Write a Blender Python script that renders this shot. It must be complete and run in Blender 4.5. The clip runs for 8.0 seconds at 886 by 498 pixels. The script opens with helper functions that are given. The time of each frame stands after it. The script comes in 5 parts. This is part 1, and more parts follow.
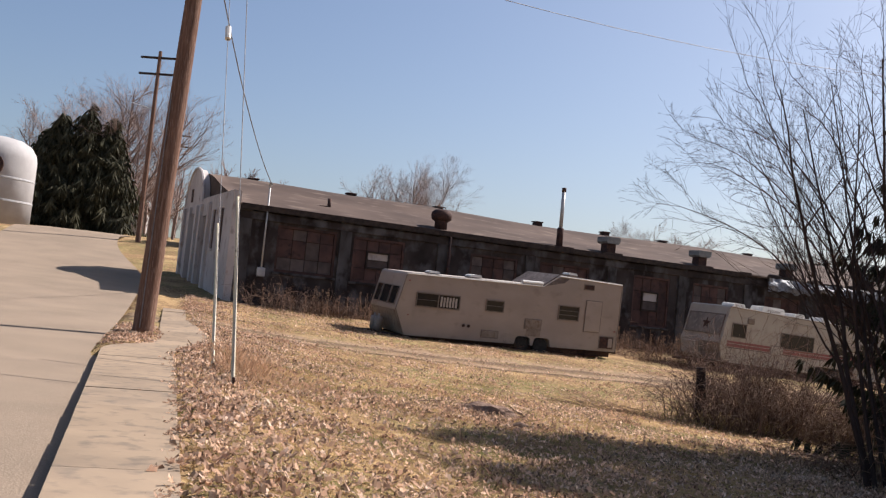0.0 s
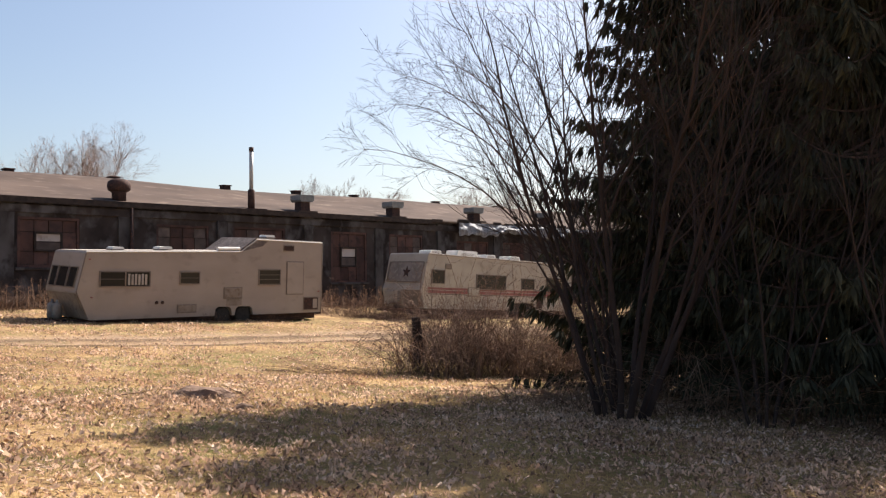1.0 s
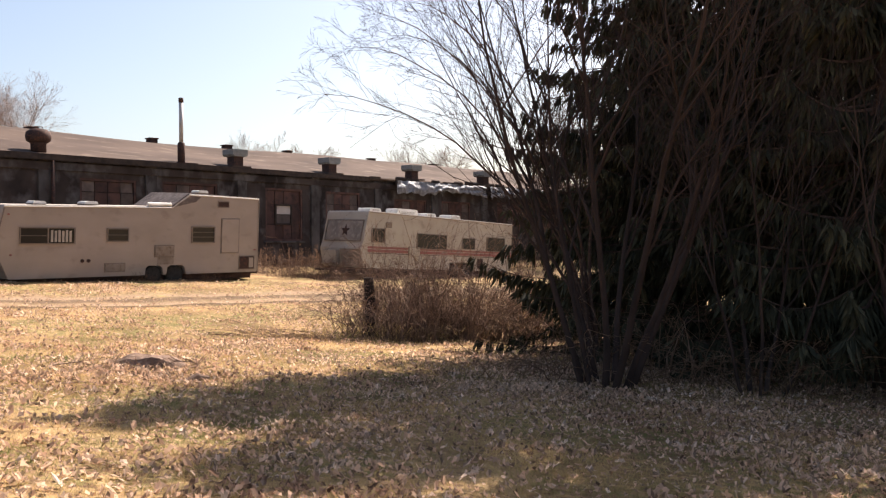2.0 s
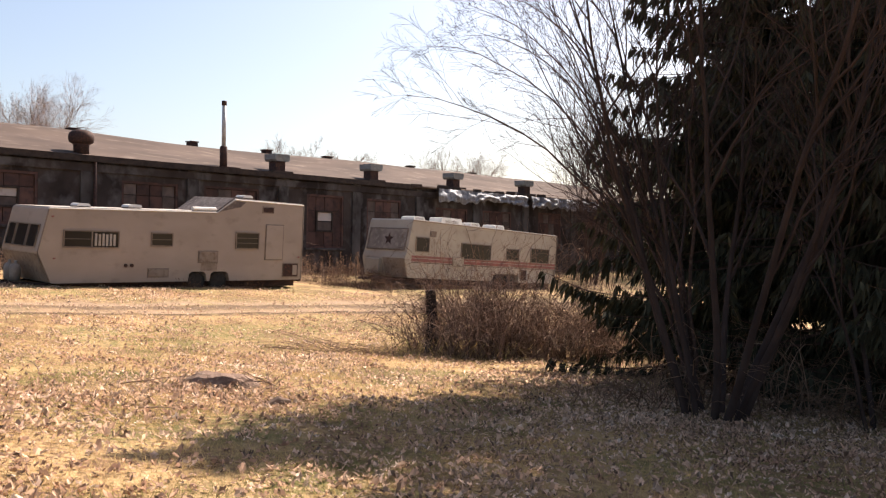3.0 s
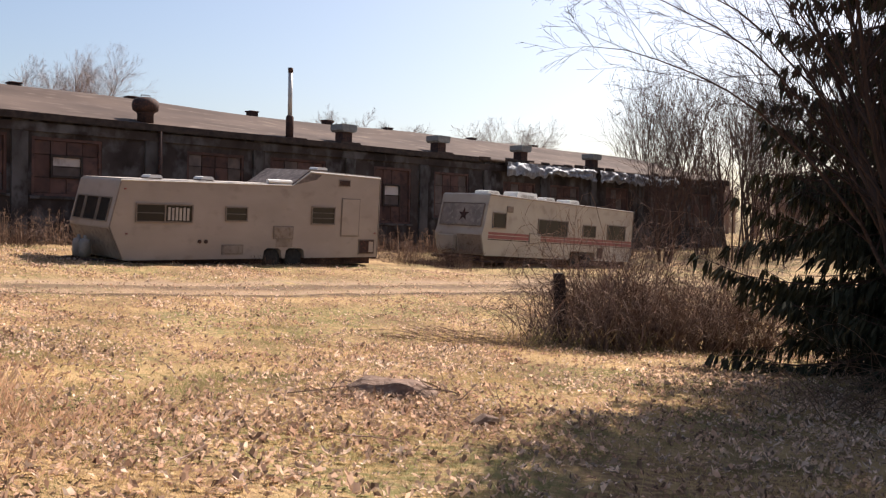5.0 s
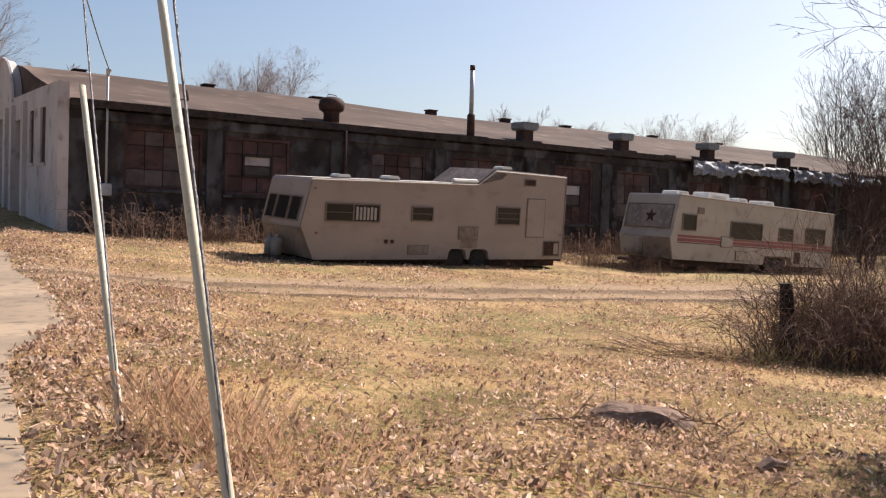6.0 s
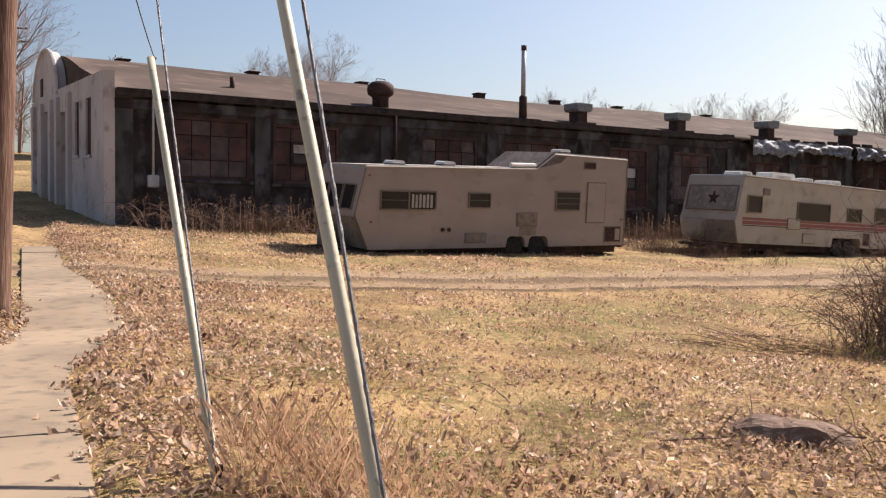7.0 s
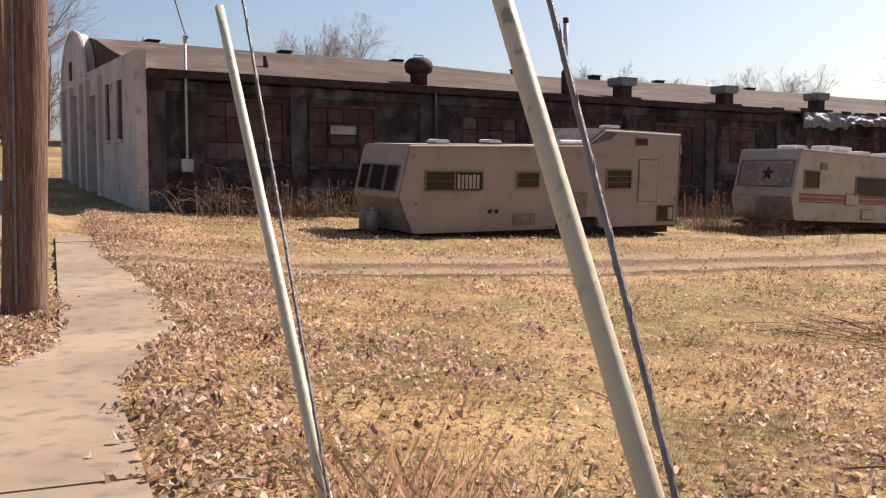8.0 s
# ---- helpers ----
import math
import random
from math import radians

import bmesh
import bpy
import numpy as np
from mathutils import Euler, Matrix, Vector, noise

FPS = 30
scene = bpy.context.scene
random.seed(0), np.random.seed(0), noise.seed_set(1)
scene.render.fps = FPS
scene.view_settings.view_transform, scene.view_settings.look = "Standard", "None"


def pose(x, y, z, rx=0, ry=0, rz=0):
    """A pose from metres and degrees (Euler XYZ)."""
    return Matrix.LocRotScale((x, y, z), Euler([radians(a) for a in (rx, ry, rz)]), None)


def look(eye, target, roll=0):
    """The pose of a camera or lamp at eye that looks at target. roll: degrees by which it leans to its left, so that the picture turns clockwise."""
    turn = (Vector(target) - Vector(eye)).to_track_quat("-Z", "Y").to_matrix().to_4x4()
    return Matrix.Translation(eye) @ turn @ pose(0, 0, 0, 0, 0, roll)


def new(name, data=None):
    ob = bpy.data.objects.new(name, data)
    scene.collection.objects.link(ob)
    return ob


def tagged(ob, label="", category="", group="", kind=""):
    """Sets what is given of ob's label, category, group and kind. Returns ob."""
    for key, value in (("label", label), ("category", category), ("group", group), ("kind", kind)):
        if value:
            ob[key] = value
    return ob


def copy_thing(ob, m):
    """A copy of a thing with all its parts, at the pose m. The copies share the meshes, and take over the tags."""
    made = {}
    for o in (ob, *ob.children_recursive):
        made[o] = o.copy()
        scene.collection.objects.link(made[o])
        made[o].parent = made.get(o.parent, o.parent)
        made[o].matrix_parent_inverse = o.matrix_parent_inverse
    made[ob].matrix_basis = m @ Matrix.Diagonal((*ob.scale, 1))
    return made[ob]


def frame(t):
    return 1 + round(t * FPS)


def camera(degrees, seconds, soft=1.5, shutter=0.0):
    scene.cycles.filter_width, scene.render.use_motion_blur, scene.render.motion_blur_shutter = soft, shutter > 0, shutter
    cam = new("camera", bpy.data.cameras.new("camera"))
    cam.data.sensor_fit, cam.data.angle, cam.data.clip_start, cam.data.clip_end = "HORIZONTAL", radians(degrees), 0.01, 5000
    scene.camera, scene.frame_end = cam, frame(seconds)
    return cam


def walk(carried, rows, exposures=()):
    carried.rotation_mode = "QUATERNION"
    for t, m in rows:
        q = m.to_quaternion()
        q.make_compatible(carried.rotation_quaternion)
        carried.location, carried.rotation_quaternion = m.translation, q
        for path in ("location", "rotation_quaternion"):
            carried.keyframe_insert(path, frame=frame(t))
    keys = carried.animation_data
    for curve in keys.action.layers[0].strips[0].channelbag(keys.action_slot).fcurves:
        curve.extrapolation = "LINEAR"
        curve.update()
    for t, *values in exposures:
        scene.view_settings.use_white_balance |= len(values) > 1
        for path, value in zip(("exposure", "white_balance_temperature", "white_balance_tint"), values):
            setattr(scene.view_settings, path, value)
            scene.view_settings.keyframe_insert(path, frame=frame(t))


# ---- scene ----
cam = camera(50.4, 8.0, soft=1.25)
PATH = [
    (0, (1.095, -0.723, 1.122), (0.848, 1.258, 1.251), 5.7),
    (0.2, (1.018, -0.417, 1.102), (0.89, 1.576, 1.203), 5.3),
    (0.5, (0.923, -0.017, 1.116), (1.129, 1.968, 1.235), 3.9),
    (1, (0.798, 0.641, 1.101), (1.207, 2.597, 1.179), -0.6),
    (1.5, (0.627, 1.237, 1.099), (1.118, 3.176, 1.106), -0.9),
    (1.7, (0.556, 1.495, 1.083), (1.125, 3.412, 1.061), -0.5),
    (2.8, (-0.006, 2.782, 1.137), (0.517, 4.712, 1.187), 0.7),
    (3, (-0.12, 3.014, 1.151), (0.394, 4.948, 1.16), 0.8),
    (3.5, (-0.356, 3.594, 1.141), (0.04, 5.552, 1.035), 0.5),
    (4, (-0.642, 4.137, 1.148), (-0.347, 6.112, 1.037), 0.4),
    (4.2, (-0.754, 4.355, 1.169), (-0.45, 6.329, 1.063), 0.4),
    (5.3, (-1.577, 5.674, 1.195), (-1.097, 7.615, 1.159), 1.3),
    (5.5, (-1.694, 5.881, 1.201), (-1.267, 7.834, 1.149), 1.3),
    (6, (-1.956, 6.379, 1.231), (-1.839, 8.375, 1.174), 1.7),
    (6.2, (-2.049, 6.568, 1.252), (-2.009, 8.565, 1.167), 1.9),
    (6.5, (-2.213, 6.867, 1.251), (-2.155, 8.865, 1.159), 1.8),
    (7, (-2.464, 7.435, 1.24), (-2.426, 9.433, 1.152), 0.7),
    (7.5, (-2.701, 7.946, 1.255), (-2.832, 9.935, 1.091), 0.7),
    (8, (-2.996, 8.54, 1.243), (-3.012, 10.536, 1.114), -0.2),
]
walk(cam, [(t, look(eye, target, roll)) for t, eye, target, roll in PATH],
     [(0.0, 1.02, 6150, 14), (0.5, 1.14, 6350, 13), (1.0, 1.42, 6500, 12), (1.5, 1.64, 6800, 14), (3.0, 1.65, 6800, 15), (4.0, 1.6, 6800, 15), (5.5, 1.2, 6300, 14), (6.5, 1.16, 6350, 14), (8.0, 1.14, 6450, 14)])

# ---- world, sun, exposure ----
BA = radians(32.7)
TO_SUN = Vector((0.76, 0.666, 0.955)).normalized()
world = bpy.data.worlds.new("sky")
scene.world = world
world.use_nodes = True
wn = world.node_tree.nodes
sky = wn.new("ShaderNodeTexSky")
sky.sky_type, sky.sun_disc = "NISHITA", False
sky.sun_elevation, sky.sun_rotation = math.asin(TO_SUN.z), math.atan2(TO_SUN.x, TO_SUN.y)
sky.air_density, sky.dust_density, sky.ozone_density = 1.0, 2.0, 1.2
wn["Background"].inputs["Strength"].default_value = 0.056
world.node_tree.links.new(sky.outputs[0], wn["Background"].inputs["Color"])
sun_data = bpy.data.lights.new("sun", "SUN")
sun_data.energy, sun_data.angle, sun_data.color = 4.3, radians(0.53), (1.0, 0.92, 0.82)
new("sun", sun_data).matrix_world = look(TO_SUN * 60, (0, 0, 0))


# ---- materials ----
def material(name, a, b, c=None, scale=3.0, fine=40.0, rough=0.85, bump=0.3, metal=0.0, stretch=(1, 1, 1), depth=0.02, spread=(0.35, 0.65), island=0.0, obj_var=0.0, through_light=0.0, cut=(0.52, 0.72)):
    """Colours a and b mixed by a broad noise, c by a finer one; relief from the fine noise."""
    m = bpy.data.materials.new(name)
    m.use_nodes = True
    n, l = m.node_tree.nodes, m.node_tree.links
    bs = n["Principled BSDF"]
    bs.inputs["Roughness"].default_value, bs.inputs["Metallic"].default_value = rough, metal
    if rough >= 0.75:
        bs.inputs["Specular IOR Level"].default_value = 0.12
    tc, mp = n.new("ShaderNodeTexCoord"), n.new("ShaderNodeMapping")
    mp.inputs["Scale"].default_value = stretch
    l.new(tc.outputs["Object"], mp.inputs[0])

    def noise_node(sc, det):
        k = n.new("ShaderNodeTexNoise")
        k.inputs["Scale"].default_value, k.inputs["Detail"].default_value = sc, det
        l.new(mp.outputs[0], k.inputs["Vector"])
        return k

    def remap(src, lo, hi):
        r = n.new("ShaderNodeMapRange")
        r.inputs["From Min"].default_value, r.inputs["From Max"].default_value = lo, hi
        l.new(src, r.inputs["Value"])
        return r.outputs[0]

    def mix(f, x, y):
        k = n.new("ShaderNodeMix")
        k.data_type = "RGBA"
        l.new(f, k.inputs[0])
        for sock, v in ((k.inputs[6], x), (k.inputs[7], y)):
            if isinstance(v, tuple):
                sock.default_value = (*v, 1)
            else:
                l.new(v, sock)
        return k.outputs[2]

    big, small = noise_node(scale, 6), noise_node(fine, 5)
    col = mix(remap(big.outputs[0], *spread), a, b)
    if c:
        col = mix(remap(small.outputs[0], *cut), col, c)
    if island or obj_var:
        if island:
            src = n.new("ShaderNodeNewGeometry").outputs["Random Per Island"]
        else:
            src = n.new("ShaderNodeObjectInfo").outputs["Random"]
        hsv = n.new("ShaderNodeHueSaturation")
        w = island or obj_var
        r = n.new("ShaderNodeMapRange")
        r.inputs["To Min"].default_value, r.inputs["To Max"].default_value = 1 - w, 1 + w
        l.new(src, r.inputs["Value"])
        l.new(r.outputs[0], hsv.inputs["Value"])
        l.new(col, hsv.inputs["Color"])
        col = hsv.outputs[0]
    l.new(col, bs.inputs["Base Color"])
    if bump:
        bp = n.new("ShaderNodeBump")
        bp.inputs["Strength"].default_value, bp.inputs["Distance"].default_value = bump, depth
        l.new(small.outputs[0], bp.inputs["Height"])
        l.new(bp.outputs[0], bs.inputs["Normal"])
    if through_light:
        tr, ms = n.new("ShaderNodeBsdfTranslucent"), n.new("ShaderNodeMixShader")
        ms.inputs[0].default_value = through_light
        l.new(col, tr.inputs["Color"])
        l.new(bs.outputs[0], ms.inputs[1])
        l.new(tr.outputs[0], ms.inputs[2])
        l.new(ms.outputs[0], n["Material Output"].inputs["Surface"])
    return m


def glass_material():
    m = bpy.data.materials.new("dark window glass")
    m.use_nodes = True
    bs = m.node_tree.nodes["Principled BSDF"]
    bs.inputs["Base Color"].default_value = (0.022, 0.019, 0.017, 1)
    bs.inputs["Roughness"].default_value = 0.22
    bs.inputs["Specular IOR Level"].default_value = 0.3
    return m


def ground_material():
    m = material("dry autumn lawn", (0.43, 0.285, 0.138), (0.27, 0.178, 0.086), (0.52, 0.375, 0.205), scale=0.9, fine=28.0, rough=0.95, bump=0.8, depth=0.05)
    n, l = m.node_tree.nodes, m.node_tree.links
    bs = n["Principled BSDF"]
    base = bs.inputs["Base Color"].links[0].from_socket
    tc = n.new("ShaderNodeTexCoord")

    def noise_node(sc, det, vec):
        k = n.new("ShaderNodeTexNoise")
        k.inputs["Scale"].default_value, k.inputs["Detail"].default_value = sc, det
        l.new(vec, k.inputs["Vector"])
        return k.outputs[0]

    def ramp(src, lo, hi, to=1.0):
        r = n.new("ShaderNodeMapRange")
        r.interpolation_type = "SMOOTHSTEP"
        r.inputs["From Min"].default_value, r.inputs["From Max"].default_value, r.inputs["To Max"].default_value = lo, hi, to
        l.new(src, r.inputs["Value"])
        return r.outputs[0]

    def mix(f, x, y):
        k = n.new("ShaderNodeMix")
        k.data_type = "RGBA"
        l.new(f, k.inputs[0])
        l.new(x, k.inputs[6])
        if isinstance(y, tuple):
            k.inputs[7].default_value = (*y, 1)
        else:
            l.new(y, k.inputs[7])
        return k.outputs[2]

    def calc(op, x, y):
        k = n.new("ShaderNodeMath")
        k.operation = op
        for i, v in enumerate((x, y)):
            if isinstance(v, (int, float)):
                k.inputs[i].default_value = v
            else:
                l.new(v, k.inputs[i])
        return k.outputs[0]

    obj = tc.outputs["Object"]
    green = calc("MULTIPLY", ramp(noise_node(0.33, 5, obj), 0.43, 0.56), ramp(noise_node(9, 4, obj), 0.4, 0.6, 0.75))
    col = mix(green, base, (0.115, 0.125, 0.038))
    litter = calc("MULTIPLY", ramp(noise_node(0.5, 6, obj), 0.40, 0.58), ramp(noise_node(14, 3, obj), 0.42, 0.58, 0.85))
    col = mix(litter, col, (0.16, 0.085, 0.05))
    speck = ramp(noise_node(7.0, 2, obj), 0.6, 0.68, 0.7)
    col = mix(speck, col, (0.13, 0.072, 0.043))
    # wheel ruts of the dirt track, from its own painted-on weight
    at = n.new("ShaderNodeAttribute")
    at.attribute_name = "track"
    rut = calc("MULTIPLY", at.outputs["Fac"], ramp(noise_node(2.2, 6, obj), 0.25, 0.5))
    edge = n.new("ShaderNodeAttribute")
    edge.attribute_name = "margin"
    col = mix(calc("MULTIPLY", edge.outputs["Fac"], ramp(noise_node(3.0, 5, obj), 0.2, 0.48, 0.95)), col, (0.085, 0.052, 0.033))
    col = mix(rut, col, (0.30, 0.207, 0.135))
    l.new(col, bs.inputs["Base Color"])
    return m


M_GROUND = ground_material()
M_ROAD = material("sun-bleached asphalt", (0.27, 0.205, 0.148), (0.215, 0.165, 0.12), (0.30, 0.235, 0.175), scale=0.5, fine=60, rough=0.9, bump=0.4)
M_WALK = material("weathered concrete walk", (0.312, 0.233, 0.16), (0.233, 0.177, 0.126), (0.172, 0.138, 0.107), scale=0.8, fine=5.5, rough=0.9, bump=0.25, obj_var=0.08, spread=(0.42, 0.62))
M_WALL = material("stained dark concrete wall", (0.062, 0.05, 0.046), (0.024, 0.019, 0.018), (0.108, 0.102, 0.104), scale=0.75, fine=1.7, rough=0.95, bump=0.4, stretch=(1.0, 1.0, 0.8), spread=(0.36, 0.62), cut=(0.5, 0.7))
M_PIER = material("grey weathered pier", (0.1, 0.094, 0.094), (0.044, 0.038, 0.036), (0.029, 0.024, 0.022), scale=1.3, fine=2.6, rough=0.95, bump=0.3, stretch=(1.2, 1.2, 0.7))
M_BRICK = material("reddish infill boards", (0.106, 0.06, 0.051), (0.064, 0.04, 0.036), (0.043, 0.032, 0.031), scale=1.6, fine=4, rough=0.9, obj_var=0.2)
M_GREYBOARD = material("pale grey boarding", (0.128, 0.1, 0.089), (0.081, 0.064, 0.059), scale=3, fine=12, rough=0.9, obj_var=0.2)
M_WHITEPAINT = material("flaking white paint", (0.52, 0.465, 0.435), (0.41, 0.36, 0.335), (0.25, 0.2, 0.175), scale=0.8, fine=3, rough=0.9, bump=0.2, stretch=(1, 1, 0.6), cut=(0.58, 0.75))
M_ROOF = material("worn brown roofing felt", (0.108, 0.077, 0.062), (0.07, 0.05, 0.042), (0.162, 0.122, 0.097), scale=0.5, fine=1.8, rough=0.95, bump=0.3, stretch=(0.55, 0.9, 1), cut=(0.55, 0.75))
M_MEMBRANE = material("dark roof membrane", (0.16, 0.13, 0.12), (0.10, 0.08, 0.075), (0.24, 0.2, 0.18), scale=2, fine=9, rough=0.8)
M_RUST = material("rusted dark steel", (0.075, 0.045, 0.038), (0.035, 0.025, 0.024), (0.13, 0.06, 0.04), scale=4, fine=20, rough=0.75, metal=0.2)
M_GALV = material("dull galvanised metal", (0.46, 0.455, 0.45), (0.33, 0.32, 0.315), scale=5, fine=20, rough=0.55, metal=0.15)
M_LOUVRE = material("dark louvre frames", (0.10, 0.085, 0.075), (0.07, 0.06, 0.053), scale=6, fine=30, rough=0.6)
M_TARP = material("silver-grey tarpaulin", (0.20, 0.205, 0.23), (0.095, 0.10, 0.12), (0.30, 0.31, 0.34), scale=2.0, fine=5, rough=0.6, bump=0.8, depth=0.12)
M_CAP = material("weathered grey vent caps", (0.20, 0.205, 0.20), (0.13, 0.13, 0.125), (0.26, 0.25, 0.23), scale=3, fine=9, rough=0.7)
M_COVER = material("grey-white painted cover", (0.25, 0.212, 0.18), (0.17, 0.142, 0.12), (0.31, 0.268, 0.23), scale=2.5, fine=6, rough=0.6)
M_DARKWOOD = material("dark rotten timber", (0.06, 0.045, 0.038), (0.03, 0.024, 0.022), scale=5, fine=30)
M_BEIGE = material("chalky beige trailer skin", (0.331, 0.268, 0.225), (0.275, 0.222, 0.185), (0.198, 0.153, 0.126), scale=0.7, fine=1.6, rough=0.6, bump=0.08, stretch=(1, 1, 1.6), cut=(0.58, 0.8))
M_BEIGE_ROOF = material("weathered trailer roof", (0.413, 0.367, 0.323), (0.3, 0.255, 0.225), (0.188, 0.158, 0.143), scale=1.4, fine=5, rough=0.7)
M_CREAM = material("cream trailer skin", (0.396, 0.348, 0.286), (0.33, 0.28, 0.226), (0.211, 0.165, 0.128), scale=0.9, fine=1.8, rough=0.55, bump=0.06, cut=(0.58, 0.8))
M_STAIN = material("rusty dented panel", (0.21, 0.164, 0.133), (0.266, 0.217, 0.175), (0.154, 0.112, 0.084), scale=3, fine=9)
M_STRIPE = material("faded red stripe", (0.27, 0.075, 0.0638), (0.21, 0.0638, 0.06), scale=3, fine=12, rough=0.6)
M_WHITE = material("off-white plastic", (0.612, 0.586, 0.552), (0.527, 0.493, 0.451), scale=4, fine=15, rough=0.55)
M_ALU = material("dull brown-grey metal trim", (0.20, 0.155, 0.125), (0.14, 0.105, 0.085), scale=6, fine=30, rough=0.55, metal=0.1)
M_GLASS = glass_material()
M_TYRE = material("perished tyre rubber", (0.03, 0.027, 0.025), (0.05, 0.045, 0.04), scale=8, fine=40, rough=0.9)
M_POLE = material("weathered pole wood", (0.192, 0.112, 0.08), (0.12, 0.068, 0.048), (0.264, 0.176, 0.136), scale=3.0, fine=9, rough=0.9, bump=0.7, stretch=(6, 6, 0.5), depth=0.02)
M_GUARD = material("yellowed plastic guy guard", (0.53, 0.47, 0.335), (0.46, 0.40, 0.28), (0.27, 0.225, 0.16), scale=3, fine=26, rough=0.5, bump=0.15, cut=(0.6, 0.72))
M_STRAND = material("weathered steel strand", (0.23, 0.21, 0.205), (0.13, 0.12, 0.12), scale=20, fine=80, rough=0.6, metal=0.2)
M_BARK = material("grey-brown bark", (0.095, 0.060, 0.047), (0.055, 0.036, 0.030), (0.14, 0.096, 0.078), scale=4, fine=18, rough=0.95, bump=0.5)
M_NEARTWIG = material("dark brown bare twigs", (0.062, 0.041, 0.034), (0.04, 0.027, 0.023), scale=3, fine=20, rough=0.95, bump=0.0)
M_THATCH = material("brown tangled dead vines", (0.19, 0.125, 0.094), (0.115, 0.076, 0.059), (0.28, 0.205, 0.16), scale=1.5, fine=7, rough=0.95, bump=0.0, island=0.45)
M_TWIG = material("pale bare twigs", (0.128, 0.084, 0.068), (0.088, 0.0576, 0.048), scale=3, fine=20, rough=0.95, bump=0.0)
M_CANE = material("pale dead bramble canes", (0.272, 0.18, 0.132), (0.176, 0.112, 0.084), (0.352, 0.256, 0.2), scale=2, fine=9, rough=0.9, bump=0.0)
# distance haze is painted in: paler browns than the nearer twigs
M_FARTWIG = material("distant twigs with haze in colour", (0.27, 0.205, 0.18), (0.20, 0.148, 0.13), scale=0.5, fine=5, rough=1.0, bump=0.0)
M_NEEDLE = material("dark spruce needles", (0.058, 0.054, 0.032), (0.038, 0.038, 0.024), (0.09, 0.082, 0.045), scale=1.5, fine=9, rough=0.8, bump=0.0, island=0.35)
M_LEAF = material("fallen oak leaves", (0.53, 0.37, 0.26), (0.33, 0.20, 0.135), (0.70, 0.56, 0.45), scale=0.8, fine=5, rough=0.85, bump=0.0, island=0.75, through_light=0.45)
M_GRASS = material("dry grass blades", (0.50, 0.36, 0.17), (0.37, 0.26, 0.12), (0.165, 0.175, 0.06), scale=0.6, fine=0.9, rough=0.9, bump=0.0, island=0.35, through_light=0.4, cut=(0.5, 0.62))
M_WEED = material("dead weed stalks", (0.285, 0.184, 0.124), (0.21, 0.131, 0.09), (0.345, 0.247, 0.18), scale=1.0, fine=6, rough=0.95, bump=0.0, island=0.35, through_light=0.5)
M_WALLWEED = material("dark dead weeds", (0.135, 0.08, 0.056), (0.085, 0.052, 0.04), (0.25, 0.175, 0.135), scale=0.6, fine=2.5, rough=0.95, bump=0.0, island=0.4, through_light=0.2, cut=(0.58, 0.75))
M_TALL = material("tall tan grass", (0.48, 0.30, 0.185), (0.36, 0.215, 0.13), (0.48, 0.35, 0.23), scale=0.8, fine=4, rough=0.95, bump=0.0, island=0.3, through_light=0.5)
M_LOG = material("rotten brown stump wood", (0.25, 0.16, 0.115), (0.14, 0.088, 0.064), (0.34, 0.25, 0.19), scale=4, fine=16, bump=0.7, stretch=(0.6, 3, 3))
M_HOUSE = material("far house siding", (0.45, 0.43, 0.42), (0.38, 0.36, 0.35), scale=1, fine=5)


